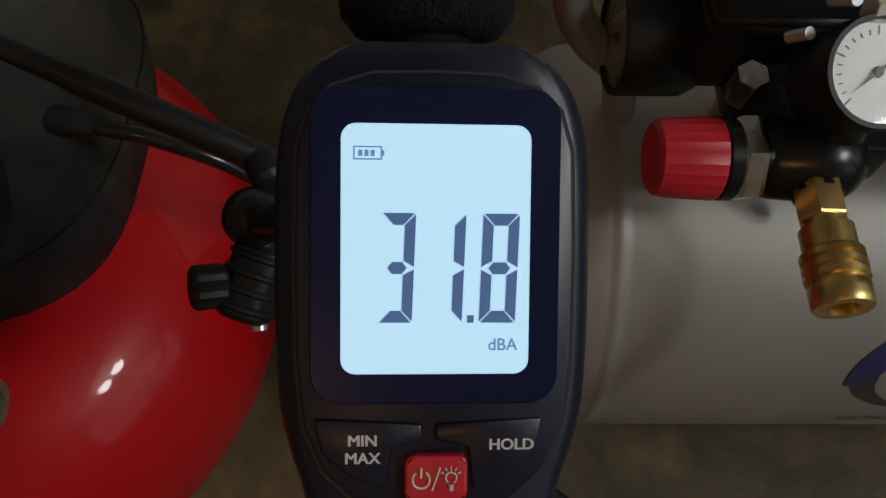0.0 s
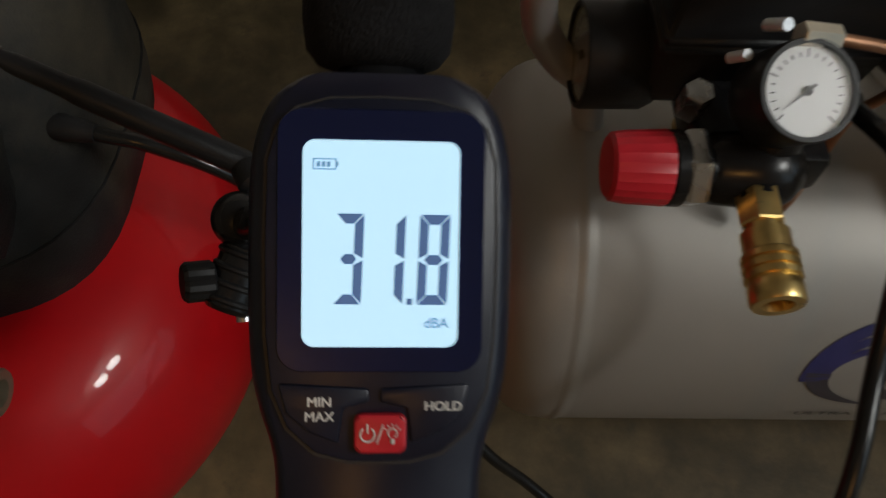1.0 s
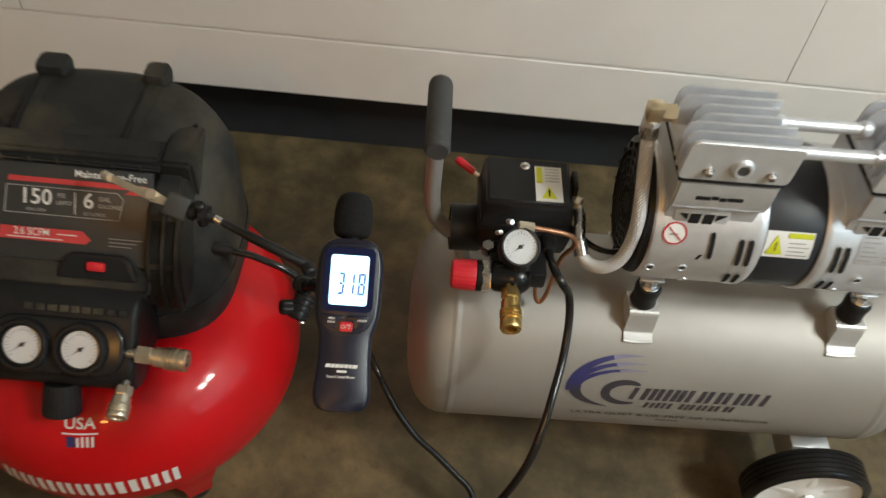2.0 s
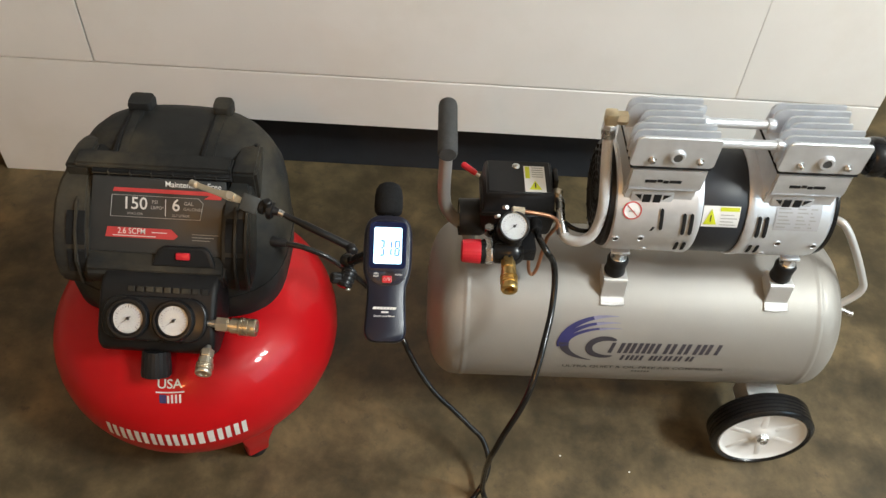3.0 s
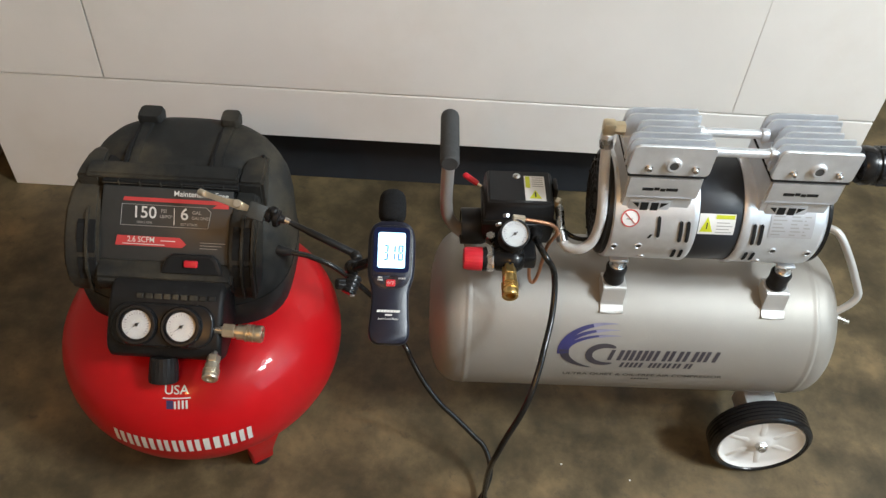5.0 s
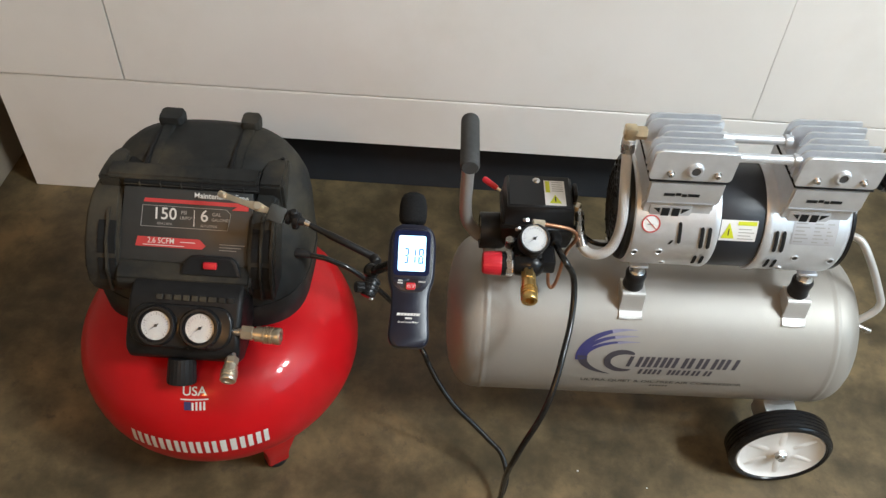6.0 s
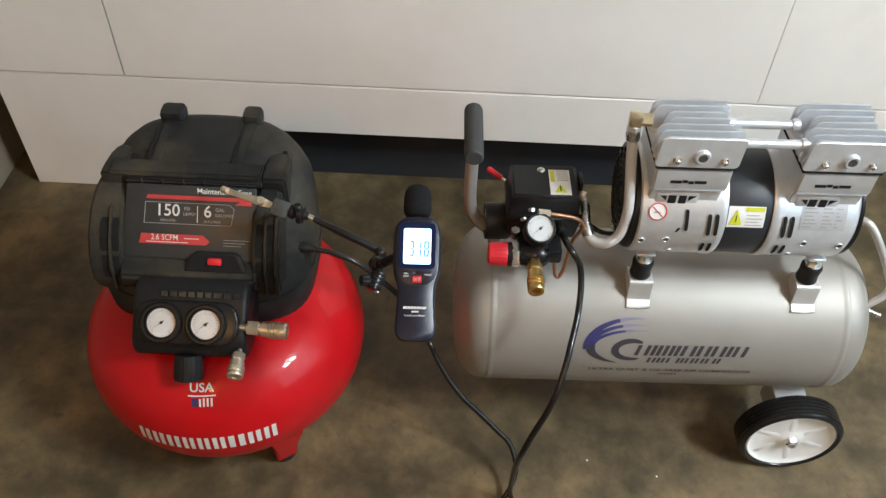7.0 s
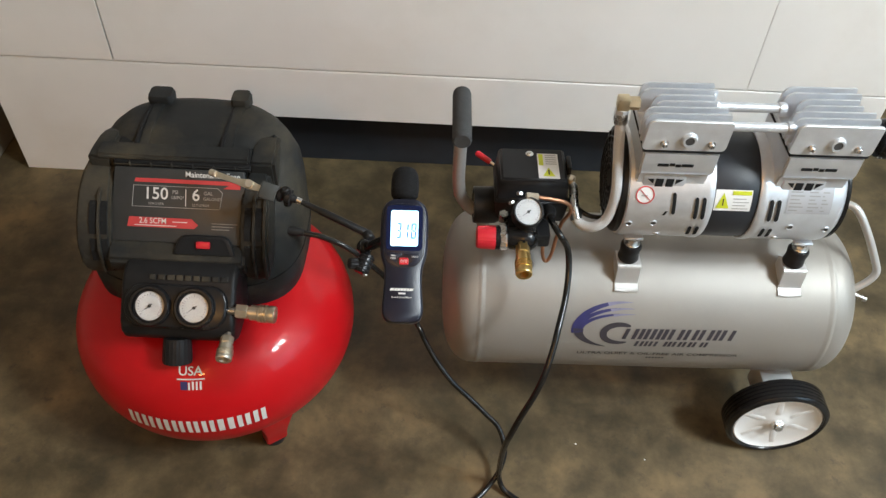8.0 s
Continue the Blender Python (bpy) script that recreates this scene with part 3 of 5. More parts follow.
# motor: two cast drums, a black middle, a fan guard
motor = part("motor", lathe((0.284, MY, MZ), (1, 0, 0), [(0, MR * 0.96), (0.002, MR * 0.975), (0.080, MR * 0.975), (0.082, MR * 0.96)], 72), MOTOR_SHELL, comp, "black motor shell")
d1 = part("drum", lathe((0.182, MY, MZ), (1, 0, 0), [(0, MR * 0.90), (0.004, MR * 0.985), (0.008, MR), (0.099, MR), (0.104, MR * 1.015), (0.111, MR * 1.015), (0.113, MR)], 72), CAST, comp, "cast aluminium drum")
d2 = part("drum", lathe((0.3530, MY, MZ), (1, 0, 0), [(0, MR), (0.002, MR * 1.015), (0.009, MR * 1.015), (0.014, MR), (0.105, MR), (0.109, MR * 0.985), (0.114, MR * 0.92)], 72), CAST, comp, "cast aluminium drum")
guard = part("fan_guard", lathe((0.174, MY, MZ), (1, 0, 0), [(0, MR * 0.55), (0.0015, MR * 0.75), (0.003, MR * 0.88), (0.005, MR * 0.93), (0.0100, MR * 0.95), (0.0100, MR * 0.85)], 64), BLACK, comp, "black fan guard")
for k in range(5):
    r = MR * (0.26 + 0.12 * k)
    part("guard_ring", tube([(0.1742, MY + r * math.cos(a), MZ + r * math.sin(a)) for a in (2 * math.pi * i / 28 for i in range(29))], 0.0015, 6, steps=0), BLACK, guard)
for k in range(18):
    m = Matrix.Translation((0.1745, MY, MZ)) @ pose(0, 0, 0, 20 * k)
    part("guard_fin", box((-0.0012, 0.012, -0.0009), (0.003, MR * 0.84, 0.0009), 0.0004, 1, m=m), SHADE_BLACK, guard)
part("end_ring", lathe((0.4665, MY, MZ), (1, 0, 0), [(0, MR * 0.9), (0.001, MR * 0.955), (0.0045, MR * 0.955), (0.006, MR * 0.9)], 64), GLOSS_BLACK, comp, "black motor end ring")


def on_motor(lift, r=MR):
    """Bends x, y on to the motor: y runs round it upwards from its front line."""
    def bend(p):
        a = p.y / r
        return Vector((p.x, MY - (r + lift + p.z) * math.cos(a), MZ + (r + lift + p.z) * math.sin(a)))
    return bend


def arc(deg):
    return MR * radians(deg)


def slots(parent, x, count, step, a0, a1, w):
    for k in range(count):
        # the slot is a flat patch; its inner shade is only colour
        part("vent_slot", patch(x + k * step, x + k * step + w, arc(a0), arc(a1), on_motor(0.0017), 3, 8, shear=-0.07, round_ends=True), SHADE_BLACK, parent, "near-black patch for the shade in a vent slot", smooth=0)


slots(d1, 0.2725, 2, 0.0095, 1, 25, 0.0050)
slots(d1, 0.2700, 2, 0.0095, -26, -9, 0.0050)
slots(d2, 0.3690, 2, 0.0095, 1, 25, 0.0050)
slots(d2, 0.3670, 2, 0.0095, -26, -9, 0.0050)
slots(d1, 0.2435, 1, 0.01, 6, 29, 0.0046)
part("vent_slot", patch(0.2290, 0.2325, arc(4), arc(9), on_motor(0.0004), 1, 3, shear=0.5), SHADE_BLACK, d1, smooth=0)
for drum, x in ((d1, 0.192), (d1, 0.224), (d1, 0.235), (d2, 0.394), (d2, 0.404), (d2, 0.452)):
    for a in ((-7,) if x in (0.224, 0.404) else (-30,) if x in (0.235, 0.394) else (-9,)):
        p = on_motor(-0.001)(Vector((x, arc(a), 0)))
        n = (p - Vector((x, MY, MZ))).normalized()
        part("screw", lathe(p, n, [(0, 0.0052), (0.002, 0.0050), (0.0024, 0.0040), (0.0012, 0.0034)], 18), CAST, drum)
        part("socket", lathe(p + n * 0.0012, n, [(0, 0.0034), (0.0004, 0.0034)], 14), SHADED_CAST, drum, "screw socket with its shade in the colour")


def label_sheet(x0, x1, a0, a1, mat, parent, label):
    return part("label", patch(x0, x1, arc(a0), arc(a1), on_motor(0.0007), 3, 10), mat, parent, label, smooth=60)


# round "no oil" sign
sign_c = (0.2055, arc(25.5))
ring = lambda r0, r1, lift: [[on_motor(lift)(Vector((sign_c[0] + r * math.cos(a), sign_c[1] + r * math.sin(a), 0))) for a in (2 * math.pi * i / 32 for i in range(32))] for r in (r0, r1)]
disc = bmesh.new()
disc.faces.new([disc.verts.new(p) for p in ring(0.011, 0.011, 0.0006)[0]])
nosign = part("sign_label", disc, LABEL_WHITE, d1, "round white and red no-oil sign", smooth=0)
part("sign_ring", loft(ring(0.0104, 0.0121, 0.0010), cap=False), RED_PRINT, nosign, smooth=0)
part("sign_bar", patch(-0.0098, 0.0098, -0.00055, 0.00055, lambda p: on_motor(0.0014)(Vector((sign_c[0] + (p.x - p.y) * 0.7071, sign_c[1] - (p.x + p.y) * 0.7071, 0))), 4, 1), RED_PRINT, nosign, smooth=0)
part("sign_can", patch(-0.0045, 0.0035, -0.0016, 0.0002, lambda p: on_motor(0.0011)(Vector((sign_c[0] + p.x, sign_c[1] + p.y, 0))), 2, 1, shear=0.3), GREY_PRINT, nosign, smooth=0)
def tri_patch(x0, x1, y0, y1, bend, n=8):
    """An upright triangle of narrow rows, bent on to a curved surface."""
    out, mid = bmesh.new(), (x0 + x1) / 2
    rows = []
    for k in range(n + 1):
        t = k / n
        h = (x1 - x0) / 2 * (1 - t) + 1e-5
        rows.append([out.verts.new(bend(Vector((mid + s * h, y0 + (y1 - y0) * t, 0)))) for s in (-1, 1)])
    for a, b in zip(rows, rows[1:]):
        out.faces.new((a[0], a[1], b[1], b[0]))
    return out


# warning label on the black middle
warn = part("label", patch(0.2965, 0.3440, arc(11), arc(33), on_motor(-0.0014), 3, 10), LABEL_WHITE, motor, "white warning label with a yellow triangle", smooth=60)
bendw = on_motor(-0.0006)
part("triangle", tri_patch(0.2985, 0.3155, arc(14), arc(30), bendw), YELLOW, warn, smooth=0)
part("triangle_mark", patch(0.3063, 0.3077, arc(17), arc(24), on_motor(-0.0003), 1, 2), INK, warn, smooth=0)
part("heading", patch(0.318, 0.3425, arc(28), arc(32), bendw, 2, 2), YELLOW, warn, smooth=0)
for k in range(4):
    part("print_line", patch(0.3195, 0.3405 - 0.004 * (k % 2), arc(13.5 + 3.4 * k), arc(14.3 + 3.4 * k), bendw, 2, 1), GREY_PRINT, warn, smooth=0)
# rating plate
rate = part("label", patch(0.389, 0.447, arc(11), arc(38), on_motor(0.0005), 3, 10), LABEL_SILVER, d2, "silver rating plate with fine print", smooth=60)
for k in range(6):
    for x0, x1 in ((0.392, 0.410), (0.416, 0.430), (0.433, 0.4415)):
        part("print_line", patch(x0, x1 - 0.003 * ((k + int(x0 * 1000)) % 3), arc(14 + 3.7 * k), arc(15.2 + 3.7 * k), on_motor(0.0009), 2, 1), GREY_PRINT, rate, smooth=0)

# cylinder blocks and finned heads
HY0, HY1, HZ0, HZ1 = 0.084, 0.160, 0.577, 0.620


def head(x0):
    x1 = x0 + 0.104
    bl = loft([[(x0 + 0.006 + dx, HY0 + 0.001 + dy, z), (x1 - 0.004 - dx, HY0 + 0.001 + dy, z), (x1 - 0.004 - dx, HY1 + 0.02, z), (x0 + 0.006 + dx, HY1 + 0.02, z)] for dx, dy, z in ((0.001, 0.010, 0.494), (0.002, 0.0085, 0.5315), (0.001, 0.0015, 0.5365), (0.0, 0.0, 0.5400), (0.0, 0.0, 0.5725))])
    bmesh.ops.bevel(bl, geom=list(bl.edges), offset=0.0025, segments=2, affect="EDGES")
    block = part("cylinder_block", bl, CAST, comp, "cast aluminium cylinder block")
    part("gasket", box((x0 + 0.004, HY0 - 0.0006, 0.5725), (x1 - 0.002, HY1 + 0.02, 0.5760), 0.001, 1), SHADE_BLACK, block, "dark gasket")
    for a, b, dz in ((0.027, 0.041, 0.0), (0.0418, 0.0485, 0.0008), (0.0494, 0.0560, -0.0006), (0.0568, 0.0715, 0.0)):
        part("vent_slot", box((x0 + a, HY0 + 0.0004, 0.5500 + dz), (x0 + b, HY0 + 0.006, 0.5545 + dz), 0.0003, 1), SHADE_BLACK, block, "near-black patch for the shade in a vent slot")
    sill = box((x0 + 0.017, HY0 + 0.0078, 0.5075), (x0 + 0.072, HY0 + 0.016, 0.5275), 0.0030, 2)
    part("window_frame", sill, CAST, block)
    facing = Matrix(((1, 0, 0, x0), (0, 0, -1, HY0 + 0.0094), (0, 1, 0, 0), (0, 0, 0, 1)))
    for shape in ([(0.022, 0.5235), (0.0305, 0.5235), (0.0305, 0.5155)], [(0.033, 0.5105), (0.0430, 0.5105), (0.0430, 0.5240), (0.033, 0.5240)], [(0.0465, 0.5105), (0.0560, 0.5105), (0.0560, 0.5240), (0.0465, 0.5240)], [(0.0585, 0.5155), (0.0585, 0.5235), (0.0680, 0.5235)]):
        part("vent_window", prism(shape, 0.0022, facing), SHADE_BLACK, block, "near-black patch for the shade in a vent window", smooth=0)
    hb = box((x0 + 0.004, HY0 + 0.004, 0.5760), (x1 - 0.002, HY1 + 0.014, 0.5855), 0.003)
    hd = part("cylinder_head", hb, CAST, comp, "finned cast aluminium cylinder head")
    # front plate with rounded corners, a little wider above than below
    face = []
    for cx, cz, r, start in ((x0 + 0.0075, 0.5820, 0.0060, 180), (x1 - 0.0065, 0.5820, 0.0060, 270), (x1 - 0.0040, HZ1 - 0.0045, 0.0045, 0), (x0 + 0.0125, HZ1 - 0.0095, 0.0095, 90)):
        face += [(cx + r * math.cos(radians(start + 18 * k)), cz + r * math.sin(radians(start + 18 * k))) for k in range(6)]
    fp = prism(face, 0.0050, Matrix(((1, 0, 0, 0), (0, 0, -1, HY0 + 0.0048), (0, 1, 0, 0), (0, 0, 0, 1))), 0.0008, 1)
    part("fin", fp, CAST, hd)
    for k in range(1, 7):
        y = HY0 + 0.0125 * k
        a, b = (0.016, 0.014) if k in (3, 4) else (0.001 + 0.0006 * k, 0.0015 * k)
        # each fin tapers to a thin upper edge and has a rounded shoulder
        rings = []
        for x, top in ((x0 + a, 0.600), (x0 + a + 0.0012, HZ1 - 0.008), (x0 + a + 0.0045, HZ1 - 0.0025), (x0 + a + 0.010, HZ1), (x1 - b, HZ1 + 0.0008), (x1 - b + 0.0015, HZ1 - 0.002)):
            rings.append([(x, y, 0.580), (x, y + 0.0052, 0.580), (x, y + 0.0040, top), (x, y + 0.0012, top)])
        part("fin", loft(rings), CAST, hd, smooth=25)
    part("boss", lathe((x0 + 0.0555, HY0 + 0.002, 0.5935), (0, -1, 0.10), [(0, 0.0140), (0.002, 0.0108), (0.005, 0.0090), (0.0066, 0.0086), (0.0072, 0.0079), (0.0072, 0.0056), (0.005, 0.0054)], 28), CAST, hd)
    part("boss_hole", lathe((x0 + 0.0555, HY0 - 0.0038, 0.5935), (0, -1, 0.10), [(0, 0.0057), (0.0006, 0.0057)], 24), SHADED_CAST, hd, "threaded hole with its shade in the colour")
    for sx in (0.027, 0.084):
        part("screw", lathe((x0 + sx, HY0 + 0.001, 0.5870), (0, -1, 0), [(0, 0.0050), (0.0016, 0.0050), (0.0016, 0.0036), (0.006, 0.0034), (0.0068, 0.0026), (0.004, 0.0018), (0.004, 0)], 18), STEEL, hd)
    return hd


head_a, head_b = head(0.183), head(0.361)
for y, z, x0, x1 in ((0.100, 0.6035, 0.286, 0.366), (0.139, 0.6035, 0.281, 0.366)):
    part("crossover_pipe", rod((x0, y, z), (x1, y, z), 0.0060, 0.0004), CAST, comp, "silver crossover pipe")
    for x in (x0 - 0.001, x1 - 0.005):
        part("collar", lathe((x - 0.004, y, z), (1, 0, 0), [(0, 0.0075), (0.003, 0.0082), (0.008, 0.0072), (0.010, 0.0062)], 24), CAST, comp)
# intake filter on the far end
filt = part("intake_filter", lathe((0.463, 0.100, 0.592), (1, 0, 0), [(0, 0.010), (0.006, 0.012), (0.008, 0.022), (0.012, 0.0245), (0.020, 0.0245), (0.022, 0.0225), (0.026, 0.0225), (0.028, 0.0245), (0.058, 0.0245), (0.062, 0.022), (0.062, 0)], 40), GLOSS_BLACK, comp, "round black intake filter")
for k in range(10):
    a = 2 * math.pi * k / 10
    c = Vector((-0.004, 0.100 + 0.0245 * math.cos(a), 0.592 + 0.0245 * math.sin(a)))
    part("rib", rod(c + Vector((0.030, 0, 0)) + Vector((0.467, 0, 0)), c + Vector((0.523, 0, 0)), 0.0016, n=8), GLOSS_BLACK, filt)

# outlet elbow and braided hose
elbow = part("elbow", box((0.160, 0.140, 0.589), (0.176, 0.156, 0.607), 0.003), PALE_BRASS, comp, "pale brass elbow fitting")
part("nut", hexnut((0.174, 0.1475, 0.598), (0.188, 0.1475, 0.598), 0.0085), PALE_BRASS, elbow, smooth=25)
part("nut", hexnut((0.168, 0.1475, 0.570), (0.168, 0.1475, 0.590), 0.0092), CAST, elbow, smooth=25)
hose_line = [(0.168, 0.1475, 0.582), (0.169, 0.1440, 0.569), (0.168, 0.1240, 0.549), (0.168, 0.1050, 0.528), (0.170, 0.0955, 0.500), (0.170, 0.0935, 0.472), (0.164, 0.0900, 0.450), (0.151, 0.0895, 0.437), (0.137, 0.0975, 0.4315), (0.129, 0.1080, 0.434), (0.127, 0.1200, 0.442)]
hose = part("braided_hose", tube(hose_line[:-1], 0.0068, 20, 10, uv=380.0), BRAID, comp, "braided stainless steel hose")
part("ferrule", rod(hose_line[0], hose_line[1], 0.0088), STEEL, hose)
part("ferrule", rod((0.1300, 0.1060, 0.4325), (0.1265, 0.1200, 0.4420), 0.0080), STEEL, hose)
part("elbow", tube([(0.1268, 0.118, 0.441), (0.1262, 0.132, 0.450), (0.1255, 0.146, 0.456), (0.119, 0.156, 0.457)], 0.0062, 14), STEEL, hose)
part("nut", hexnut((0.1165, 0.158, 0.457), (0.1265, 0.153, 0.457), 0.0105), CHROME, hose, smooth=25)

# pressure switch
SX0, SX1 = 0.019, 0.120
sw = part("pressure_switch", loft([[(SX0 + i, 0.128 + i, z), (SX1 - i, 0.128 + i, z), (SX1 - i, 0.206 - i, z), (SX0 + i, 0.206 - i, z)] for i, z in ((0.005, 0.402), (0.003, 0.409), (0.0, 0.436), (0.0, 0.443), (0.002, 0.445), (0.004, 0.472), (0.007, 0.478))]), BLACK, comp, "black pressure switch box")
bv = bmesh.new()
bv.from_mesh(sw.data)
bmesh.ops.bevel(bv, geom=list(bv.edges), offset=0.002, segments=2, affect="EDGES")
bv.to_mesh(sw.data)
bv.free()
part("cover_screw", lathe((0.066, 0.188, 0.477), (0, 0, 1), [(0, 0.006), (0.002, 0.005), (0.003, 0.003)], 16), STEEL, sw)
part("side_knob", box((0.1165, 0.160, 0.462), (0.1225, 0.186, 0.479), 0.0015), BLACK, sw)
lab_m = axes((0.0900, 0.1630, 0.4784), (1, 0, 0), (0, 1, 0)) @ Matrix.Diagonal((0.86, 1.06, 1, 1))
slab = part("label", prism([(-0.0165, -0.0245), (0.0165, -0.0245), (0.0165, 0.0235), (-0.0165, 0.0235)], 0.0005, lab_m), LABEL_WHITE, sw, "white warning label with yellow marks", smooth=0)
part("heading", prism([(-0.0145, 0.000), (-0.0075, 0.000), (-0.0075, 0.022), (-0.0145, 0.022)], 0.0004, lab_m @ pose(0, 0, 0.0005)), YELLOW, slab, smooth=0)
part("triangle", prism([(-0.0095, -0.0205), (0.0095, -0.0205), (0.0, -0.0045)], 0.0004, lab_m @ pose(0, 0, 0.0005)), YELLOW, slab, smooth=0)
part("triangle_mark", prism([(-0.0009, -0.018), (0.0009, -0.018), (0.0012, -0.009), (-0.0012, -0.009)], 0.0003, lab_m @ pose(0, 0, 0.0009)), INK, slab, smooth=0)
for k in range(5):
    part("print_line", prism([(-0.004, 0.0195 - 0.0042 * k), (0.0135, 0.0195 - 0.0042 * k), (0.0135, 0.0205 - 0.0042 * k), (-0.004, 0.0205 - 0.0042 * k)], 0.0003, lab_m @ pose(0, 0, 0.0005)), GREY_PRINT, slab, smooth=0)
lever = part("lever", rod((0.032, 0.200, 0.436), (0.008, 0.212, 0.4455), 0.0022), STEEL, sw)
part("lever_tip", lathe((0.015, 0.2090, 0.4425), (-0.022, 0.012, 0.0085), [(0, 0.0034), (0.002, 0.0042), (0.022, 0.0046), (0.025, 0.003), (0.0255, 0)], 18), RED_PLASTIC, lever, "red lever tip")
# manifold under the switch: body, tank gauge, regulator, outlet
part("manifold", box((0.036, 0.085, 0.398), (0.095, 0.175, 0.4215), 0.004), GLOSS_BLACK, comp, "black manifold block")
part("riser", rod((0.070, TY, TZ + TR - 0.006), (0.070, TY, 0.420), 0.011), BRASS, comp)
gauge(comp, (-0.0085, 0.157, 0.4075), (-1, -0.03, 0.0), 0.0262, 0.036)
part("stem", rod((0.020, 0.157, 0.408), (0.040, 0.157, 0.410), 0.0075), STEEL, comp)
part("regulator", lathe((0.036, 0.080, 0.421), (1, 0, 0), [(0, 0.013), (0.003, 0.0155), (0.016, 0.0165), (0.018, 0.0175), (0.030, 0.0175), (0.036, 0.014), (0.040, 0.010)], 32), GLOSS_BLACK, comp, "black regulator body")
part("locknut", hexnut((0.0255, 0.080, 0.4205), (0.035, 0.080, 0.421), 0.0178), STEEL, comp, "bright steel lock nut", smooth=25)
rk = bmesh.new()
ringsk = []
for x, r in ((-0.006, 0.0128), (-0.0045, 0.0148), (0.001, 0.0157), (0.018, 0.0165), (0.0195, 0.0161)):
    ringsk.append([(x, 0.080 + r * (1 - 0.022 * (k % 2)) * math.cos(2 * math.pi * k / 48), 0.4205 + r * (1 - 0.022 * (k % 2)) * math.sin(2 * math.pi * k / 48)) for k in range(48)])
loft(ringsk, bm=rk)
knob = part("regulator_knob", rk, RED_PLASTIC, comp, "ribbed red regulator knob", smooth=20)
part("knob_collar", rod((0.0195, 0.080, 0.4205), (0.0262, 0.080, 0.4205), 0.0165), GLOSS_BLACK, knob)
part("gauge_stem", rod((0.062, 0.085, 0.420), (0.061, 0.090, 0.452), 0.0135), GLOSS_BLACK, comp)
gauge(comp, (0.0595, 0.0795, 0.4715), (0.05, -0.55, 0.83), 0.0200, 0.030)
coupler(comp, (0.0555, 0.066, 0.4225), (0.0550, 0.0160, 0.4185), 0.0104, BRASS, "brass quick coupler")
part("outlet_stem", rod((0.057, 0.085, 0.422), (0.0560, 0.062, 0.4213), 0.0095), GLOSS_BLACK, comp)
# copper unloader tube with its fitting
part("valve_fitting", rod((0.046, 0.106, 0.478), (0.049, 0.098, 0.486), 0.0026), CAST, comp)
part("valve_fitting", rod((0.037, 0.104, 0.462), (0.040, 0.098, 0.470), 0.0024), CAST, comp)
part("nut", hexnut((0.056, 0.099, 0.4805), (0.072, 0.100, 0.478), 0.0052), CHROME, comp, smooth=25)
part("copper_tube", tube([(0.070, 0.100, 0.478), (0.090, 0.101, 0.474), (0.108, 0.103, 0.468), (0.118, 0.105, 0.458), (0.1195, 0.108, 0.445), (0.117, 0.112, 0.432), (0.112, 0.115, 0.415), (0.108, 0.110, 0.390), (0.104, 0.105, 0.364), (0.098, 0.103, 0.352), (0.092, 0.105, 0.364), (0.089, 0.114, 0.405)], 0.0026, 10), COPPER, comp, "bent copper tube")
part("motor_cable", tube([(0.176, 0.120, 0.430), (0.165, 0.126, 0.420), (0.150, 0.134, 0.416), (0.132, 0.142, 0.424), (0.116, 0.148, 0.436)], 0.0034, 10), CORD_BLACK, comp, "black motor cable")
part("nipple", hexnut((0.030, 0.104, 0.430), (0.030, 0.101, 0.446), 0.0065), STEEL, comp, smooth=25)
# carrying handle
pipe = part("handle_pipe", tube([(-0.0305, 0.170, 0.535), (-0.031, 0.170, 0.490), (-0.0305, 0.170, 0.440), (-0.026, 0.170, 0.412), (-0.014, 0.170, 0.392), (0.004, 0.170, 0.372), (0.012, 0.170, 0.340)], 0.0090, 18), GREY_PIPE, comp, "bent grey steel pipe")
part("grip", lathe((-0.0305, 0.131, 0.541), (0, 1, 0.02), [(0, 0.0), (0, 0.0105), (0.002, 0.0122), (0.004, 0.0128), (0.098, 0.0128), (0.102, 0.0120), (0.103, 0.008), (0.103, 0)], 32), GRIP, comp, "grey foam hand grip")
# tow handle on the far dome
part("end_handle", tube([(0.505, 0.166, 0.425), (0.520, 0.160, 0.428), (0.534, 0.150, 0.424), (0.556, 0.135, 0.392), (0.578, 0.122, 0.352), (0.584, 0.116, 0.336), (0.578, 0.112, 0.322), (0.562, 0.110, 0.305), (0.548, 0.110, 0.292)], 0.0055, 14), STEEL_BRACKET, comp, "bent silver steel handle")
part("drain_cock", rod((0.566, 0.11, 0.292), (0.585, 0.105, 0.287), 0.004), STEEL, comp)


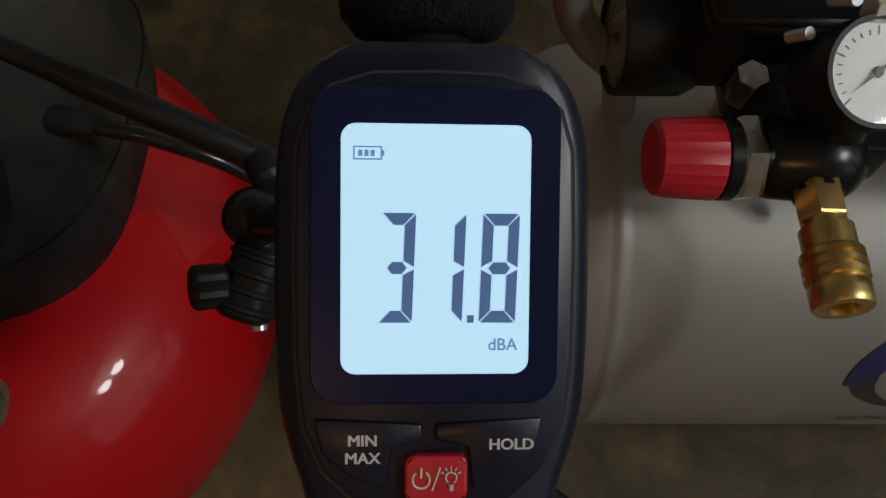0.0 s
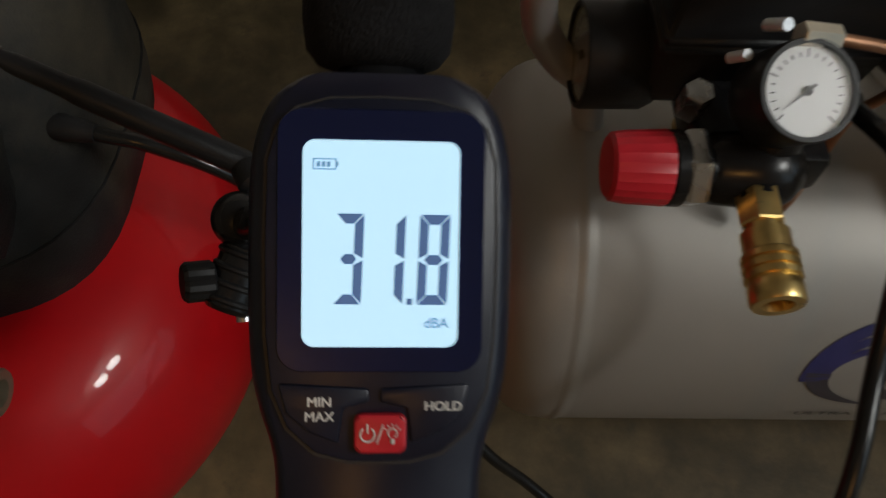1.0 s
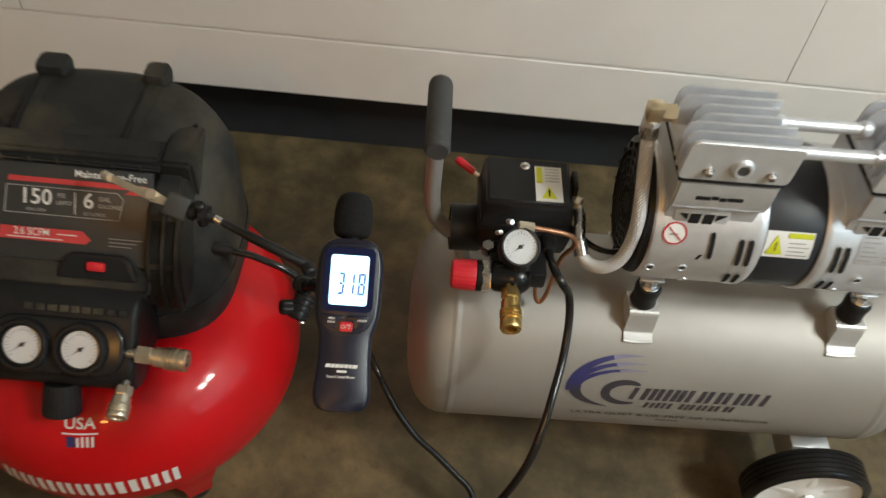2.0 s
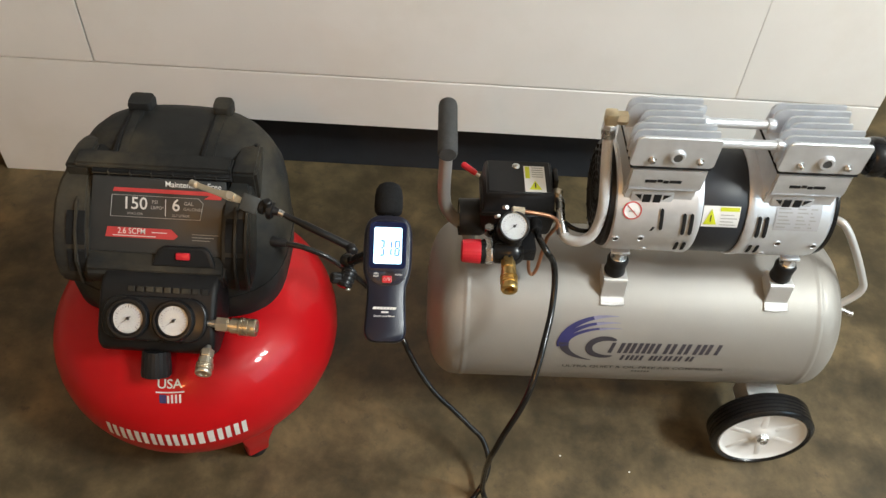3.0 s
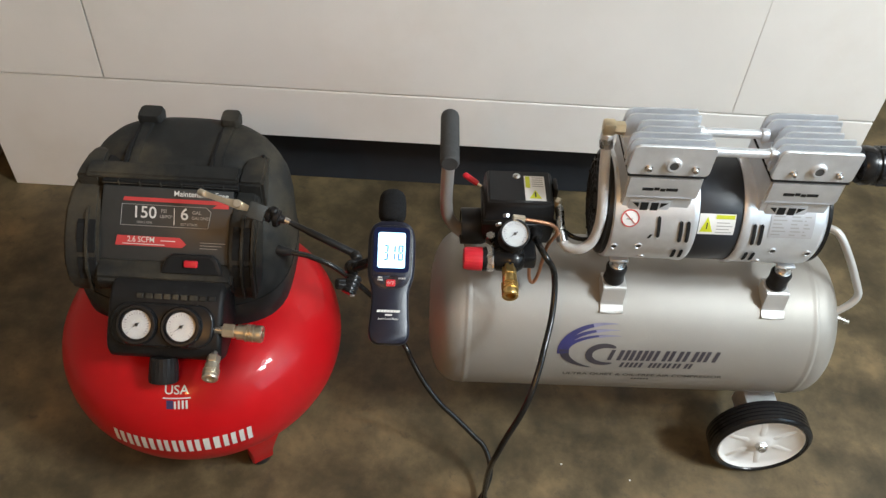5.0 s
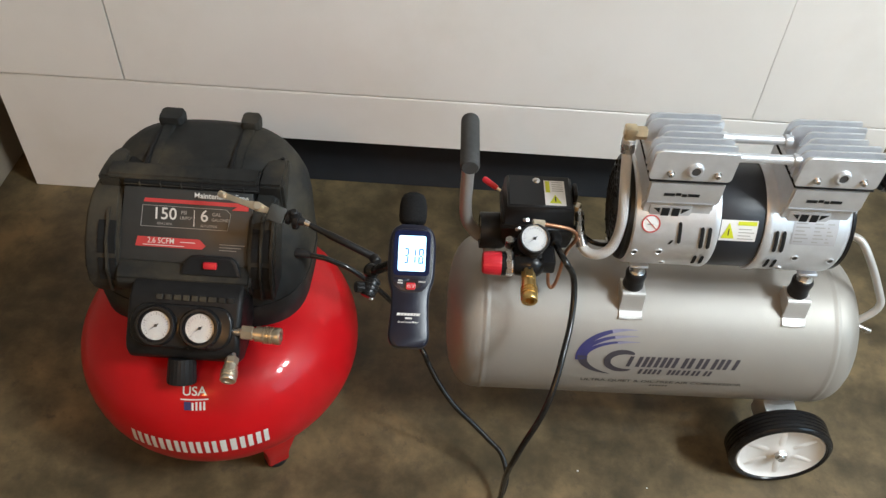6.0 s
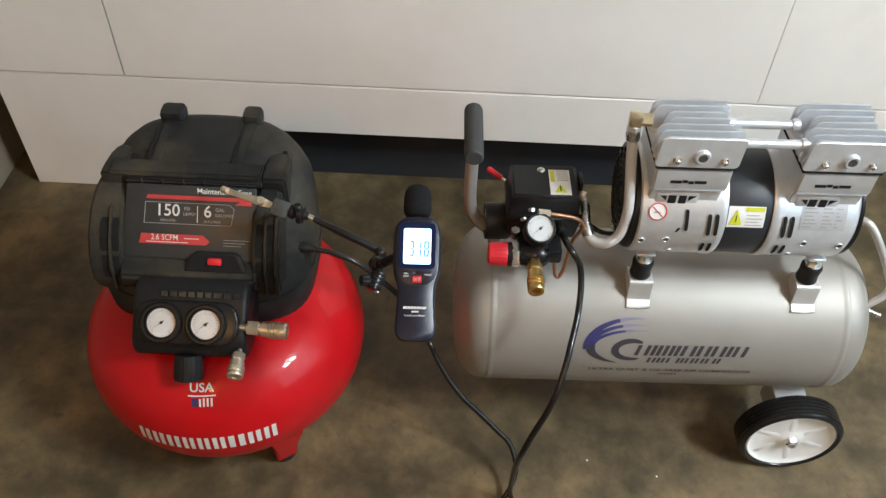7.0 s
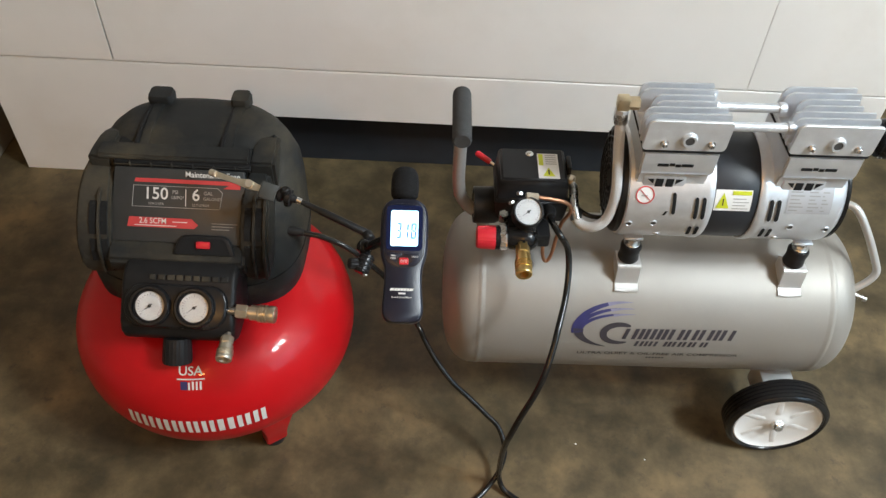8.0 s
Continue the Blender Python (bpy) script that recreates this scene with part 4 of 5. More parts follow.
# wheels and stand
def wheel(y0, sign):
    """A white moulded wheel with six raised spokes; sign tells which way its face looks."""
    hub = Vector((0.4960, y0, 0.0800))
    out = Vector((0, -sign, 0))
    prof = [(-0.040, 0.060), (-0.040, 0.071), (-0.037, 0.0765)]
    for k in range(5):
        s = -0.034 + 0.0064 * k
        prof += [(s, 0.0800), (s + 0.0046, 0.0800), (s + 0.005, 0.0787), (s + 0.0060, 0.0787)]
    prof += [(-0.001, 0.0775), (0.0012, 0.0752), (0.0022, 0.0725), (0.001, 0.0700), (-0.003, 0.0685)]
    w = part("wheel", lathe(hub, out, [(-0.036, 0.012), (-0.036, 0.062), (-0.008, 0.0686), (-0.0015, 0.0686), (-0.0005, 0.0668), (-0.0022, 0.0645), (-0.0052, 0.0600), (-0.0062, 0.030), (-0.0045, 0.018), (-0.003, 0.0155), (-0.003, 0.010)], 64), WHITE_PLASTIC, comp, "white plastic wheel with spokes")
    part("tyre", lathe(hub, out, prof, 72, cap=False), TYRE, w, "black ribbed rubber tyre")
    for k in range(6):
        a = radians(60 * k + 20)
        m = Matrix.Translation(hub + out * -0.0095) @ Euler((0, a, 0)).to_matrix().to_4x4()
        part("spoke", box((0.012, -0.0044 if sign > 0 else -0.003, -0.0060), (0.063, 0.003 if sign > 0 else 0.0044, 0.0060), 0.0024, m=m), WHITE_PLASTIC, w)
    part("axle_nut", hexnut(hub + out * -0.006, hub + out * 0.004, 0.0105), STEEL, w, smooth=25)
    part("axle_end", rod(hub + out * 0.003, hub + out * 0.008, 0.006), STEEL, w)


wheel(0.012, 1)
wheel(0.326, -1)
part("axle", rod((0.496, 0.018, 0.0800), (0.496, 0.320, 0.0800), 0.006), STEEL, comp)
for y in (0.085, 0.247):
    part("axle_bracket", box((0.470, y - 0.022, 0.078), (0.522, y + 0.022, 0.128), 0.003), STEEL_BRACKET, comp)
part("stand_foot", box((0.060, 0.205, 0.012), (0.095, 0.262, 0.165), 0.004), STEEL_BRACKET, comp)
part("foot_pad", box((0.056, 0.200, 0.0), (0.099, 0.267, 0.0125), 0.003), RUBBER, comp)

# the whole machine stands slightly askew to the cabinet
pivot = Matrix.Translation((0.05, TY, 0.0))
comp.matrix_world = pivot @ pose(0, 0, 0, 0, 0, 1.4) @ pivot.inverted() @ comp.matrix_world

# ---- pancake compressor ----
PX, PY = -0.410, 0.142
PR, PZ, PH = 0.219, 0.150, 0.113
pan = thing("pancake_compressor", (PX, PY, 0.0), "red pancake air compressor with a black plastic shroud", "air compressor")


def pan_profile(s):
    """Radius and height of the tank's side; s from -1 (below) over 0 (widest) to 1 (top)."""
    a = s * math.pi / 2
    return 0.098 + (PR - 0.098) * abs(math.cos(a)) ** 0.92, PZ + PH * math.copysign(abs(math.sin(a)) ** 0.95, s)


prof = [(0.036, 0.0)] + [(pan_profile(-1 + k / 20)[1], pan_profile(-1 + k / 20)[0]) for k in range(41)] + [(PZ + PH, 0.0)]
ptank = part("tank", lathe((PX, PY, 0), (0, 0, 1), prof, 96), RED_PAINT, pan, "glossy red pancake tank")


def on_pan(lift, phi0, s0):
    """Bends x (metres round the tank) and y (metres up its side) on to the red tank."""
    def bend(p):
        s = s0 + p.y / (PH * 1.35)
        r, z = pan_profile(s)
        r2, z2 = pan_profile(s + 0.01)
        n = Vector((z2 - z, -(r2 - r))).normalized()
        phi = phi0 + p.x / max(r, 0.1)
        r, z = r + n.x * lift, z + n.y * lift
        return Vector((PX + r * math.cos(phi), PY + r * math.sin(phi), z))
    return bend


# brand letters become white blocks round the lower side
b0 = on_pan(0.0009, radians(-90), 0.035)
x = -0.086
for w in (0.0175, 0.0175, 0.0185, 0.0165, 0.0165, 0.0175, 0.0230, 0.0185, 0.0185):
    for at in (x, x + w * 0.62):
        part("print", patch(at, at + w * 0.38, -0.0108, 0.0108, b0, 2, 3), WHITE_PRINT, ptank, "white printed bar", smooth=60)
    x += w + 0.0050
usa = on_pan(0.0009, radians(-85.5), 0.535)
part("print", lettering("USA", 0.0155, None, wide=1.2, bend=lambda p: usa(Vector((p.x, p.y + 0.0035, 0)))), WHITE_PRINT, ptank, "white printed writing", smooth=0)
part("print", patch(-0.019, 0.020, -0.0070, -0.0054, usa, 6, 1), WHITE_PRINT, ptank, smooth=60)
part("print", patch(-0.014, -0.0045, -0.0195, -0.009, usa, 3, 3), LOGO_BLUE, ptank, "blue flag corner", smooth=60)
for k in range(4):
    part("print", patch(-0.0035 + 0.0054 * k, -0.0007 + 0.0054 * k, -0.0195, -0.009 - 0.0010 * (k == 0), usa, 1, 3), WHITE_PRINT, ptank, smooth=60)
for ang in (-55, 65, 185):
    a = radians(ang)
    m = Matrix.Translation((PX, PY, 0)) @ pose(0, 0, 0, 0, 0, ang)
    legm = loft([[(r0, -w, z), (r1, -w, z), (r1, w, z), (r0, w, z)] for r0, r1, w, z in ((0.164, 0.186, 0.0175, 0.012), (0.164, 0.189, 0.0175, 0.03), (0.158, 0.198, 0.0190, 0.058), (0.15, 0.207, 0.0240, 0.090), (0.15, 0.209, 0.0280, 0.105))])
    bmesh.ops.bevel(legm, geom=list(legm.edges), offset=0.002, segments=2, affect="EDGES")
    bmesh.ops.transform(legm, matrix=m, verts=legm.verts)
    leg = part("leg", legm, RED_PAINT, pan, "red steel leg")
    c = m @ Vector((0.168, 0, 0))
    part("rubber_foot", lathe((c.x, c.y, 0), (0, 0, 1), [(0, 0.017), (0.003, 0.019), (0.012, 0.018), (0.016, 0.014)], 24), RUBBER, leg)


def se(cx, cy, hx, hy, z, n=48, e=3.6, tilt=0.0):
    out = []
    for k in range(n):
        a = 2 * math.pi * k / n
        c, s = math.cos(a), math.sin(a)
        out.append((cx + hx * math.copysign(abs(c) ** (2 / e), c), cy + hy * math.copysign(abs(s) ** (2 / e), s), z + tilt * s))
    return out


SHX = -0.414
rings = []
for z, cx, hx, y0, y1, e in ((0.225, -0.005, 0.136, 0.084, 0.290, 3.3), (0.240, -0.005, 0.149, 0.070, 0.306, 3.3), (0.256, -0.005, 0.156, 0.062, 0.314, 3.3), (0.285, -0.005, 0.159, 0.060, 0.319, 3.2), (0.302, -0.004, 0.158, 0.064, 0.320, 3.0), (0.35, 0.0, 0.154, 0.080, 0.322, 2.6), (0.385, 0.0, 0.153, 0.102, 0.320, 2.5), (0.412, 0.0, 0.149, 0.123, 0.318, 2.4), (0.434, 0.0, 0.138, 0.143, 0.315, 2.3), (0.450, 0.0, 0.124, 0.165, 0.310, 2.3), (0.461, 0.0, 0.108, 0.186, 0.302, 2.4), (0.467, 0.0, 0.088, 0.203, 0.288, 2.5), (0.469, 0.0, 0.050, 0.225, 0.272, 2.3)):
    rings.append(se(SHX + cx, (y0 + y1) / 2, hx, (y1 - y0) / 2, z, e=e))
shroud = part("shroud", loft(rings), SHROUD, pan, "dusty charcoal plastic motor shroud")
seam = se(SHX - 0.004, 0.192, 0.1584, 0.1282, 0.302, e=3.0)
part("seam", tube(seam + seam[:1], 0.0010, 6, steps=0), SHADE_BLACK, shroud, "dark seam line")
# top straps ending in two hooked posts
for sx, hx in ((-0.474, 0.018), (-0.356, 0.014)):
    st = bmesh.new()
    loft([[(sx - w, y, z), (sx + w, y, z), (sx + w, y, z - 0.012), (sx - w, y, z - 0.012)] for w, y, z in ((0.007, 0.175, 0.458), (0.007, 0.215, 0.470), (0.008, 0.265, 0.472), (0.009, 0.295, 0.464))], bm=st)
    bmesh.ops.bevel(st, geom=list(st.edges), offset=0.0015, segments=2, affect="EDGES")
    part("strap", st, SHROUD, shroud)
    pk = loft([rounded_ring for rounded_ring in ([(sx + px, 0.288 + py, z) for px, py in rounded(2 * hx * f, 0.030 * f, 0.007)] for f, z in ((0.6, 0.436), (0.66, 0.455), (0.95, 0.461), (1.0, 0.474), (0.90, 0.480)))])
    part("post", pk, SHROUD, shroud, "charcoal plastic hook post")
# columns with slots, either side of the label panel
for x0, x1 in ((-0.556, -0.508), (-0.330, -0.290)):
    c = loft([[(x0 + i, y, z), (x1 - i, y, z), (x1 - i, min(y + 0.10, 0.19), z), (x0 + i, min(y + 0.10, 0.19), z)] for i, y, z in ((0.006, 0.076, 0.315), (0.0, 0.066, 0.335), (0.0, 0.072, 0.372), (0.0, 0.092, 0.402), (0.001, 0.122, 0.430), (0.004, 0.150, 0.444), (0.010, 0.174, 0.447))])
    bmesh.ops.bevel(c, geom=list(c.edges), offset=0.004, segments=2, affect="EDGES")
    col = part("column", c, SHROUD, shroud)
    for k in range(2):
        xs = x0 + (0.020 if x0 < -0.4 else 0.008) + 0.0145 * k
        for line in (((0.0660, 0.350), (0.0693, 0.365), (0.0755, 0.380)), ((0.0805, 0.388), (0.0910, 0.404), (0.1065, 0.4185))):
            part("slot", loft([[(xs, y, z), (xs + 0.0098, y, z), (xs + 0.0098, y + 0.006, z + 0.003), (xs, y + 0.006, z + 0.003)] for y, z in line]), SHADE_BLACK, col, "near-black strip for the shade in a slot", smooth=0)
    for rx in ((x0 + 0.0315,) if x0 < -0.4 else (x0 + 0.0195, x0 + 0.034)):
        part("rib", loft([[(rx, y, z), (rx + 0.0036, y, z), (rx + 0.0036, y + 0.012, z + 0.003), (rx, y + 0.012, z + 0.003)] for y, z in ((0.062, 0.330), (0.066, 0.370), (0.087, 0.403), (0.116, 0.4305))]), SHROUD, col, smooth=20)
bar = bmesh.new()
loft([[(-0.532, y, z) for y, z in ((0.157, 0.4575), (0.159, 0.4655), (0.184, 0.4690), (0.192, 0.455), (0.165, 0.453))], [(-0.320, y, z) for y, z in ((0.157, 0.4575), (0.159, 0.4655), (0.184, 0.4690), (0.192, 0.455), (0.165, 0.453))]], bm=bar)
bmesh.ops.bevel(bar, geom=list(bar.edges), offset=0.003, segments=2, affect="EDGES")
part("handle_bar", bar, SHROUD, shroud)
for x0, x1, px0, px1 in ((-0.545, -0.512, -0.5115, -0.492), (-0.322, -0.286, None, None)):
    sh = loft([[(x0 + i, y, z), (x1 - i, y, z), (x1 - i, y, 0.41), (x0 + i, y, 0.41)] for i, y, z in ((0.0, 0.158, 0.462), (0.0, 0.180, 0.463), (0.002, 0.212, 0.462), (0.005, 0.232, 0.454), (0.008, 0.240, 0.440))])
    bmesh.ops.bevel(sh, geom=list(sh.edges), offset=0.004, segments=2, affect="EDGES")
    so = part("shoulder", sh, SHROUD, shroud)
    if px0 is not None:
        # near-black block in place of the shade between shoulder and dome
        part("pocket", loft([[(px0, y, z), (px1, y, z), (px1, y, z - 0.02), (px0, y, z - 0.02)] for y, z in ((0.186, 0.4585), (0.205, 0.4600), (0.226, 0.4540))]), SHADE_BLACK, so, "near-black block for the shade beside the shoulder", smooth=0)
for gx in (-0.4835, -0.3635):
    part("groove", loft([[(gx - 0.0022, y, z), (gx + 0.0022, y, z), (gx + 0.0022, y, z - 0.01), (gx - 0.0022, y, z - 0.01)] for y, z in ((0.185, 0.4665), (0.215, 0.4710), (0.255, 0.4715), (0.280, 0.4680))]), SHADE_BLACK, shroud, "dark groove", smooth=0)
for hx, hy in ((-0.313, 0.222), (-0.298, 0.223)):
    part("screw_hole", rod((hx, hy, 0.450), (hx, hy, 0.4605), 0.0024, n=12), SHADE_BLACK, shroud)
# near-black strip stands in for the shade below the bar
strip = part("recess", box((-0.507, 0.1530, 0.4500), (-0.319, 0.168, 0.4590), 0.001, 1), SHADE_BLACK, shroud, "recess under the bar, its shade painted near-black")
for k in range(6):
    part("rib", box((-0.486 + 0.029 * k, 0.1515, 0.4505), (-0.4835 + 0.029 * k, 0.166, 0.4590), 0.0008, 1), SHROUD, strip)
part("rib", box((-0.507, 0.1515, 0.4550), (-0.319, 0.160, 0.4560), 0.0005, 1), SHROUD, strip)
# label panel
P0, P1 = Vector((SHX + 0.006, 0.084, 0.374)), Vector((SHX + 0.006, 0.152, 0.4515))
pm = axes((P0 + P1) / 2, (1, 0, 0), P1 - P0)
H = (P1 - P0).length
panel = part("label_panel", prism([(-0.104, -H / 2), (0.088, -H / 2), (0.082, H / 2), (-0.098, H / 2)], 0.006, pm @ pose(0, 0, -0.004), 0.002), LABEL_DARK, pan, "dark printed label panel")
pf = pm @ pose(0.0045, 0.0100, 0.0026) @ Matrix.Diagonal((0.94, 1.25, 1, 1))
SQUAT = Matrix.Diagonal((1, 0.76, 1, 1))
part("print", prism([(-0.079, 0.0172), (0.077, 0.0172), (0.077, 0.0215), (-0.077, 0.0215)], 0.0004, pf), RED_PRINT, panel, "red printed stripe", smooth=0)
part("print", prism([(0.052, 0.0132), (0.060, 0.0172), (0.077, 0.0172), (0.077, 0.0132)], 0.0004, pf), RED_PRINT, panel, smooth=0)
part("print", lettering("Maintenance-Free", 0.0112, pf @ pose(0.036, 0.0272, 0.0003) @ SQUAT, wide=1.0), WHITE_PRINT, panel, smooth=0)
part("print", lettering("150", 0.0245, pf @ pose(-0.047, 0.0045, 0.0003) @ SQUAT, wide=1.0, bold=0.010), WHITE_PRINT, panel, smooth=0)
part("print", lettering("PSI", 0.0072, pf @ pose(-0.0185, 0.0072, 0.0003) @ SQUAT), GREY_PRINT, panel, smooth=0)
part("print", lettering("LB/PO\u00b2", 0.0062, pf @ pose(-0.0150, 0.0012, 0.0003) @ SQUAT), GREY_PRINT, panel, smooth=0)
part("print", lettering("6", 0.0245, pf @ pose(0.012, 0.0045, 0.0003) @ SQUAT, wide=1.0, bold=0.010), WHITE_PRINT, panel, smooth=0)
part("print", lettering("GAL", 0.0072, pf @ pose(0.030, 0.0072, 0.0003) @ SQUAT), GREY_PRINT, panel, smooth=0)
part("print", lettering("GALONES", 0.0062, pf @ pose(0.0365, 0.0012, 0.0003) @ SQUAT), GREY_PRINT, panel, smooth=0)
part("print", lettering("1034.2 KPA", 0.0048, pf @ pose(-0.047, -0.0062, 0.0003) @ SQUAT), GREY_PRINT, panel, smooth=0)
part("print", lettering("22.7 LITROS", 0.0048, pf @ pose(0.019, -0.0062, 0.0003) @ SQUAT), GREY_PRINT, panel, smooth=0)
part("print", prism([(-0.0036, -0.0075), (-0.0026, -0.0075), (-0.0026, 0.0110), (-0.0036, 0.0110)], 0.0003, pf), WHITE_PRINT, panel, smooth=0)
for a, b in (((-0.082, -0.0098), (0.047, -0.0098)), ((-0.080, 0.0135), (0.044, 0.0135)), ((-0.082, -0.0098), (-0.080, 0.0135)), ((0.044, 0.0135), (0.051, 0.0085)), ((0.051, 0.0085), (0.047, -0.0098))):
    part("print", rod(pf @ Vector((*a, 0.0002)), pf @ Vector((*b, 0.0002)), 0.0005, n=4), GREY_PRINT, panel, smooth=0)
part("print", prism([(-0.089, -0.0325), (0.010, -0.0325), (0.016, -0.0285), (0.006, -0.0215), (-0.086, -0.0215)], 0.0004, pf), RED_PRINT, panel, "red printed flag", smooth=0)
part("print", lettering("2.6 SCFM", 0.0118, pf @ pose(-0.051, -0.0255, 0.0006) @ SQUAT, wide=0.88, bold=0.004), WHITE_PRINT, panel, smooth=0)
part("print", prism([(-0.078, -0.0308), (-0.016, -0.0308), (-0.016, -0.0300), (-0.078, -0.0300)], 0.0003, pf @ pose(0, 0, 0.0004)), WHITE_PRINT, panel, smooth=0)
part("print", prism([(-0.022, -0.0262), (0.000, -0.0262), (0.000, -0.0254), (-0.022, -0.0254)], 0.0003, pf @ pose(0, 0, 0.0004)), WHITE_PRINT, panel, smooth=0)
for k in range(3):
    part("print", prism([(0.036, -0.026 - 0.0032 * k), (0.074 - 0.006 * k, -0.026 - 0.0032 * k), (0.074 - 0.006 * k, -0.0254 - 0.0032 * k), (0.036, -0.0254 - 0.0032 * k)], 0.0003, pf), GREY_PRINT, panel, smooth=0)
# power switch in its hood, and the ledge under the panel
ledge = loft([[(-0.512, y, z), (-0.322, y, z), (-0.322, y + 0.05, z), (-0.512, y + 0.05, z)] for y, z in ((0.066, 0.330), (0.056, 0.348), (0.058, 0.362), (0.074, 0.374))])
bmesh.ops.bevel(ledge, geom=list(ledge.edges), offset=0.004, segments=2, affect="EDGES")
part("ledge", ledge, SHROUD, shroud)
hood_m = axes((-0.378, 0.0800, 0.3775), (1, 0, 0), P1 - P0)
hood = prism([(-0.044, -0.015), (0.044, -0.015), (0.036, 0.006), (0.028, 0.013), (-0.028, 0.013), (-0.036, 0.006)], 0.008, hood_m @ pose(0, 0, -0.002), 0.003)
hd = part("switch_hood", hood, BLACK, pan, "black switch hood")
part("recess", prism([(-0.038, -0.0135), (0.038, -0.0135), (0.031, 0.004), (0.025, 0.0095), (-0.025, 0.0095), (-0.031, 0.004)], 0.0010, hood_m @ pose(0, 0, 0.0058)), SHADE_BLACK, hd, "switch recess, its shade painted near-black", smooth=0)
part("power_switch", box((-0.0095, -0.0050, 0.004), (0.0095, 0.0050, 0.011), 0.002, m=hood_m), RED_PLASTIC, hd, "red rocker switch")

# control console with two gauges
cons_outline = [(0.100, 0.285), (0.030, 0.268), (0.000, 0.270), (-0.016, 0.284), (-0.018, 0.302), (-0.010, 0.316), (0.034, 0.356), (0.050, 0.362), (0.100, 0.362)]
xm = Matrix(((0, 0, 1, -0.486), (1, 0, 0, 0), (0, 1, 0, 0), (0, 0, 0, 1)))
cb = prism(cons_outline, 0.158, xm, 0.008, 3)
console = part("control_console", cb, BLACK, pan, "black plastic control console")
N = Vector((0, -0.040, 0.044)).normalized()
fm = axes(Vector((-0.407, 0.0065, 0.331)), (1, 0, 0), Vector((0, 0.044, 0.040)))
bezel = prism(rounded(0.140, 0.060, 0.024), 0.0095, fm @ pose(0, 0, -0.001), 0.004, 3)
part("bezel", bezel, GLOSS_BLACK, console)
for gx in (-0.4395, -0.3795):
    gc = Vector((gx, 0.0035, 0.3335)) + N * 0.0062
    part("gauge_rim", lathe(gc - N * 0.004, N, [(0, 0.0285), (0.010, 0.0276), (0.012, 0.0256), (0.012, 0.0228), (0.006, 0.0226)], 40), GLOSS_BLACK, console)
    gauge(console, gc + N * 0.004, N, 0.0226, 0.012)
part("bridge", box((-0.0065, -0.004, 0), (0.0015, 0.003, 0.008), 0.0015, m=fm), GLOSS_BLACK, console)
x = -0.4465
for w in (0.009, 0.0095, 0.010, 0.009, 0.0085, 0.009, 0.0115, 0.0095, 0.0095):
    q = box((x + 0.407, 0.0350, -0.001), (x + 0.407 + w, 0.0425, 0.0012), 0.0006, 1, m=fm)
    part("embossed_block", q, SHROUD, console)
    x += w + 0.0028
kb = bmesh.new()
kr = []
knob_base, (d, side, up) = Vector((-0.4125, -0.0090, 0.2810)), frame_along((0, -0.62, -0.78))
for along, r in ((0.0, 0.0185), (0.010, 0.0195), (0.032, 0.0205), (0.036, 0.0198), (0.036, 0.0155), (0.033, 0.0150)):
    kr.append([knob_base + d * along + (side * math.cos(a) + up * math.sin(a)) * r * (1 - 0.03 * (k % 2)) for k, a in ((k, 2 * math.pi * k / 48) for k in range(48))])
loft(kr, bm=kb)
part("regulator_knob", kb, BLACK, pan, "ribbed black regulator knob", smooth=20)
coupler(pan, (-0.326, 0.006, 0.327), (-0.2715, 0.003, 0.3265), 0.0112, CHROME, "nickel plated quick coupler")
part("stem", rod((-0.340, 0.007, 0.327), (-0.325, 0.006, 0.327), 0.0055), STEEL, pan)
coupler(pan, (-0.3365, -0.0200, 0.302), (-0.3355, -0.0545, 0.2965), 0.0104, CHROME, "nickel plated quick coupler")
part("stem", rod((-0.3370, 0.006, 0.305), (-0.3365, -0.021, 0.302), 0.0050), STEEL, pan)

# ---- sound level meter ----
LC = Vector((-0.0909, -0.0447, 0.5541))
UX, UY = Vector((0.9989, 0.0435, -0.0162)), Vector((-0.0272, 0.8319, 0.5543))
mm = axes(LC, UX, UY)
meter = thing("sound_meter", mm @ pose(0, -0.03, -0.03), "black handheld sound level meter with a lit display", "sound meter")


def mp(p, z=0.0):
    return mm @ Vector((p[0], p[1], z))


def outline_ring(f, z, grow=0.0, low=1.0):
    """Half widths of the case along its length, as a closed ring at height z."""
    rows = [(0.0335, 0.0118), (0.0332, 0.0145), (0.0322, 0.0172), (0.0302, 0.0202), (0.0272, 0.0226), (0.0235, 0.0243), (0.018, 0.0256), (0.010, 0.0263), (-0.010, 0.0264), (-0.025, 0.0258), (-0.034, 0.0240), (-0.041, 0.0218), (-0.048, 0.0208), (-0.060, 0.0208), (-0.075, 0.0216), (-0.088, 0.0226), (-0.095, 0.0222), (-0.100, 0.0205), (-0.1035, 0.0170), (-0.1052, 0.0115)]
    line = smooth_line([(w, y, 0) for y, w in rows], 4)
    right = [(p.x * f + grow, p.y * (1 if p.y > -0.09 else low)) for p in line]
    return [mp((x * 1.02, y), z) for x, y in right] + [mp((-x * 1.02, y), z) for x, y in reversed(right)]


case = part("case", loft([outline_ring(0.72, -0.0285, low=0.985), outline_ring(0.9, -0.0265, low=0.995), outline_ring(0.985, -0.020), outline_ring(1.0, -0.010), outline_ring(0.985, -0.0035), outline_ring(0.93, -0.0008, low=0.995), outline_ring(0.86, 0.0004, low=0.99)]), METER_BODY, meter, "black matt plastic case, tinted blue for the display's glow", smooth=50)
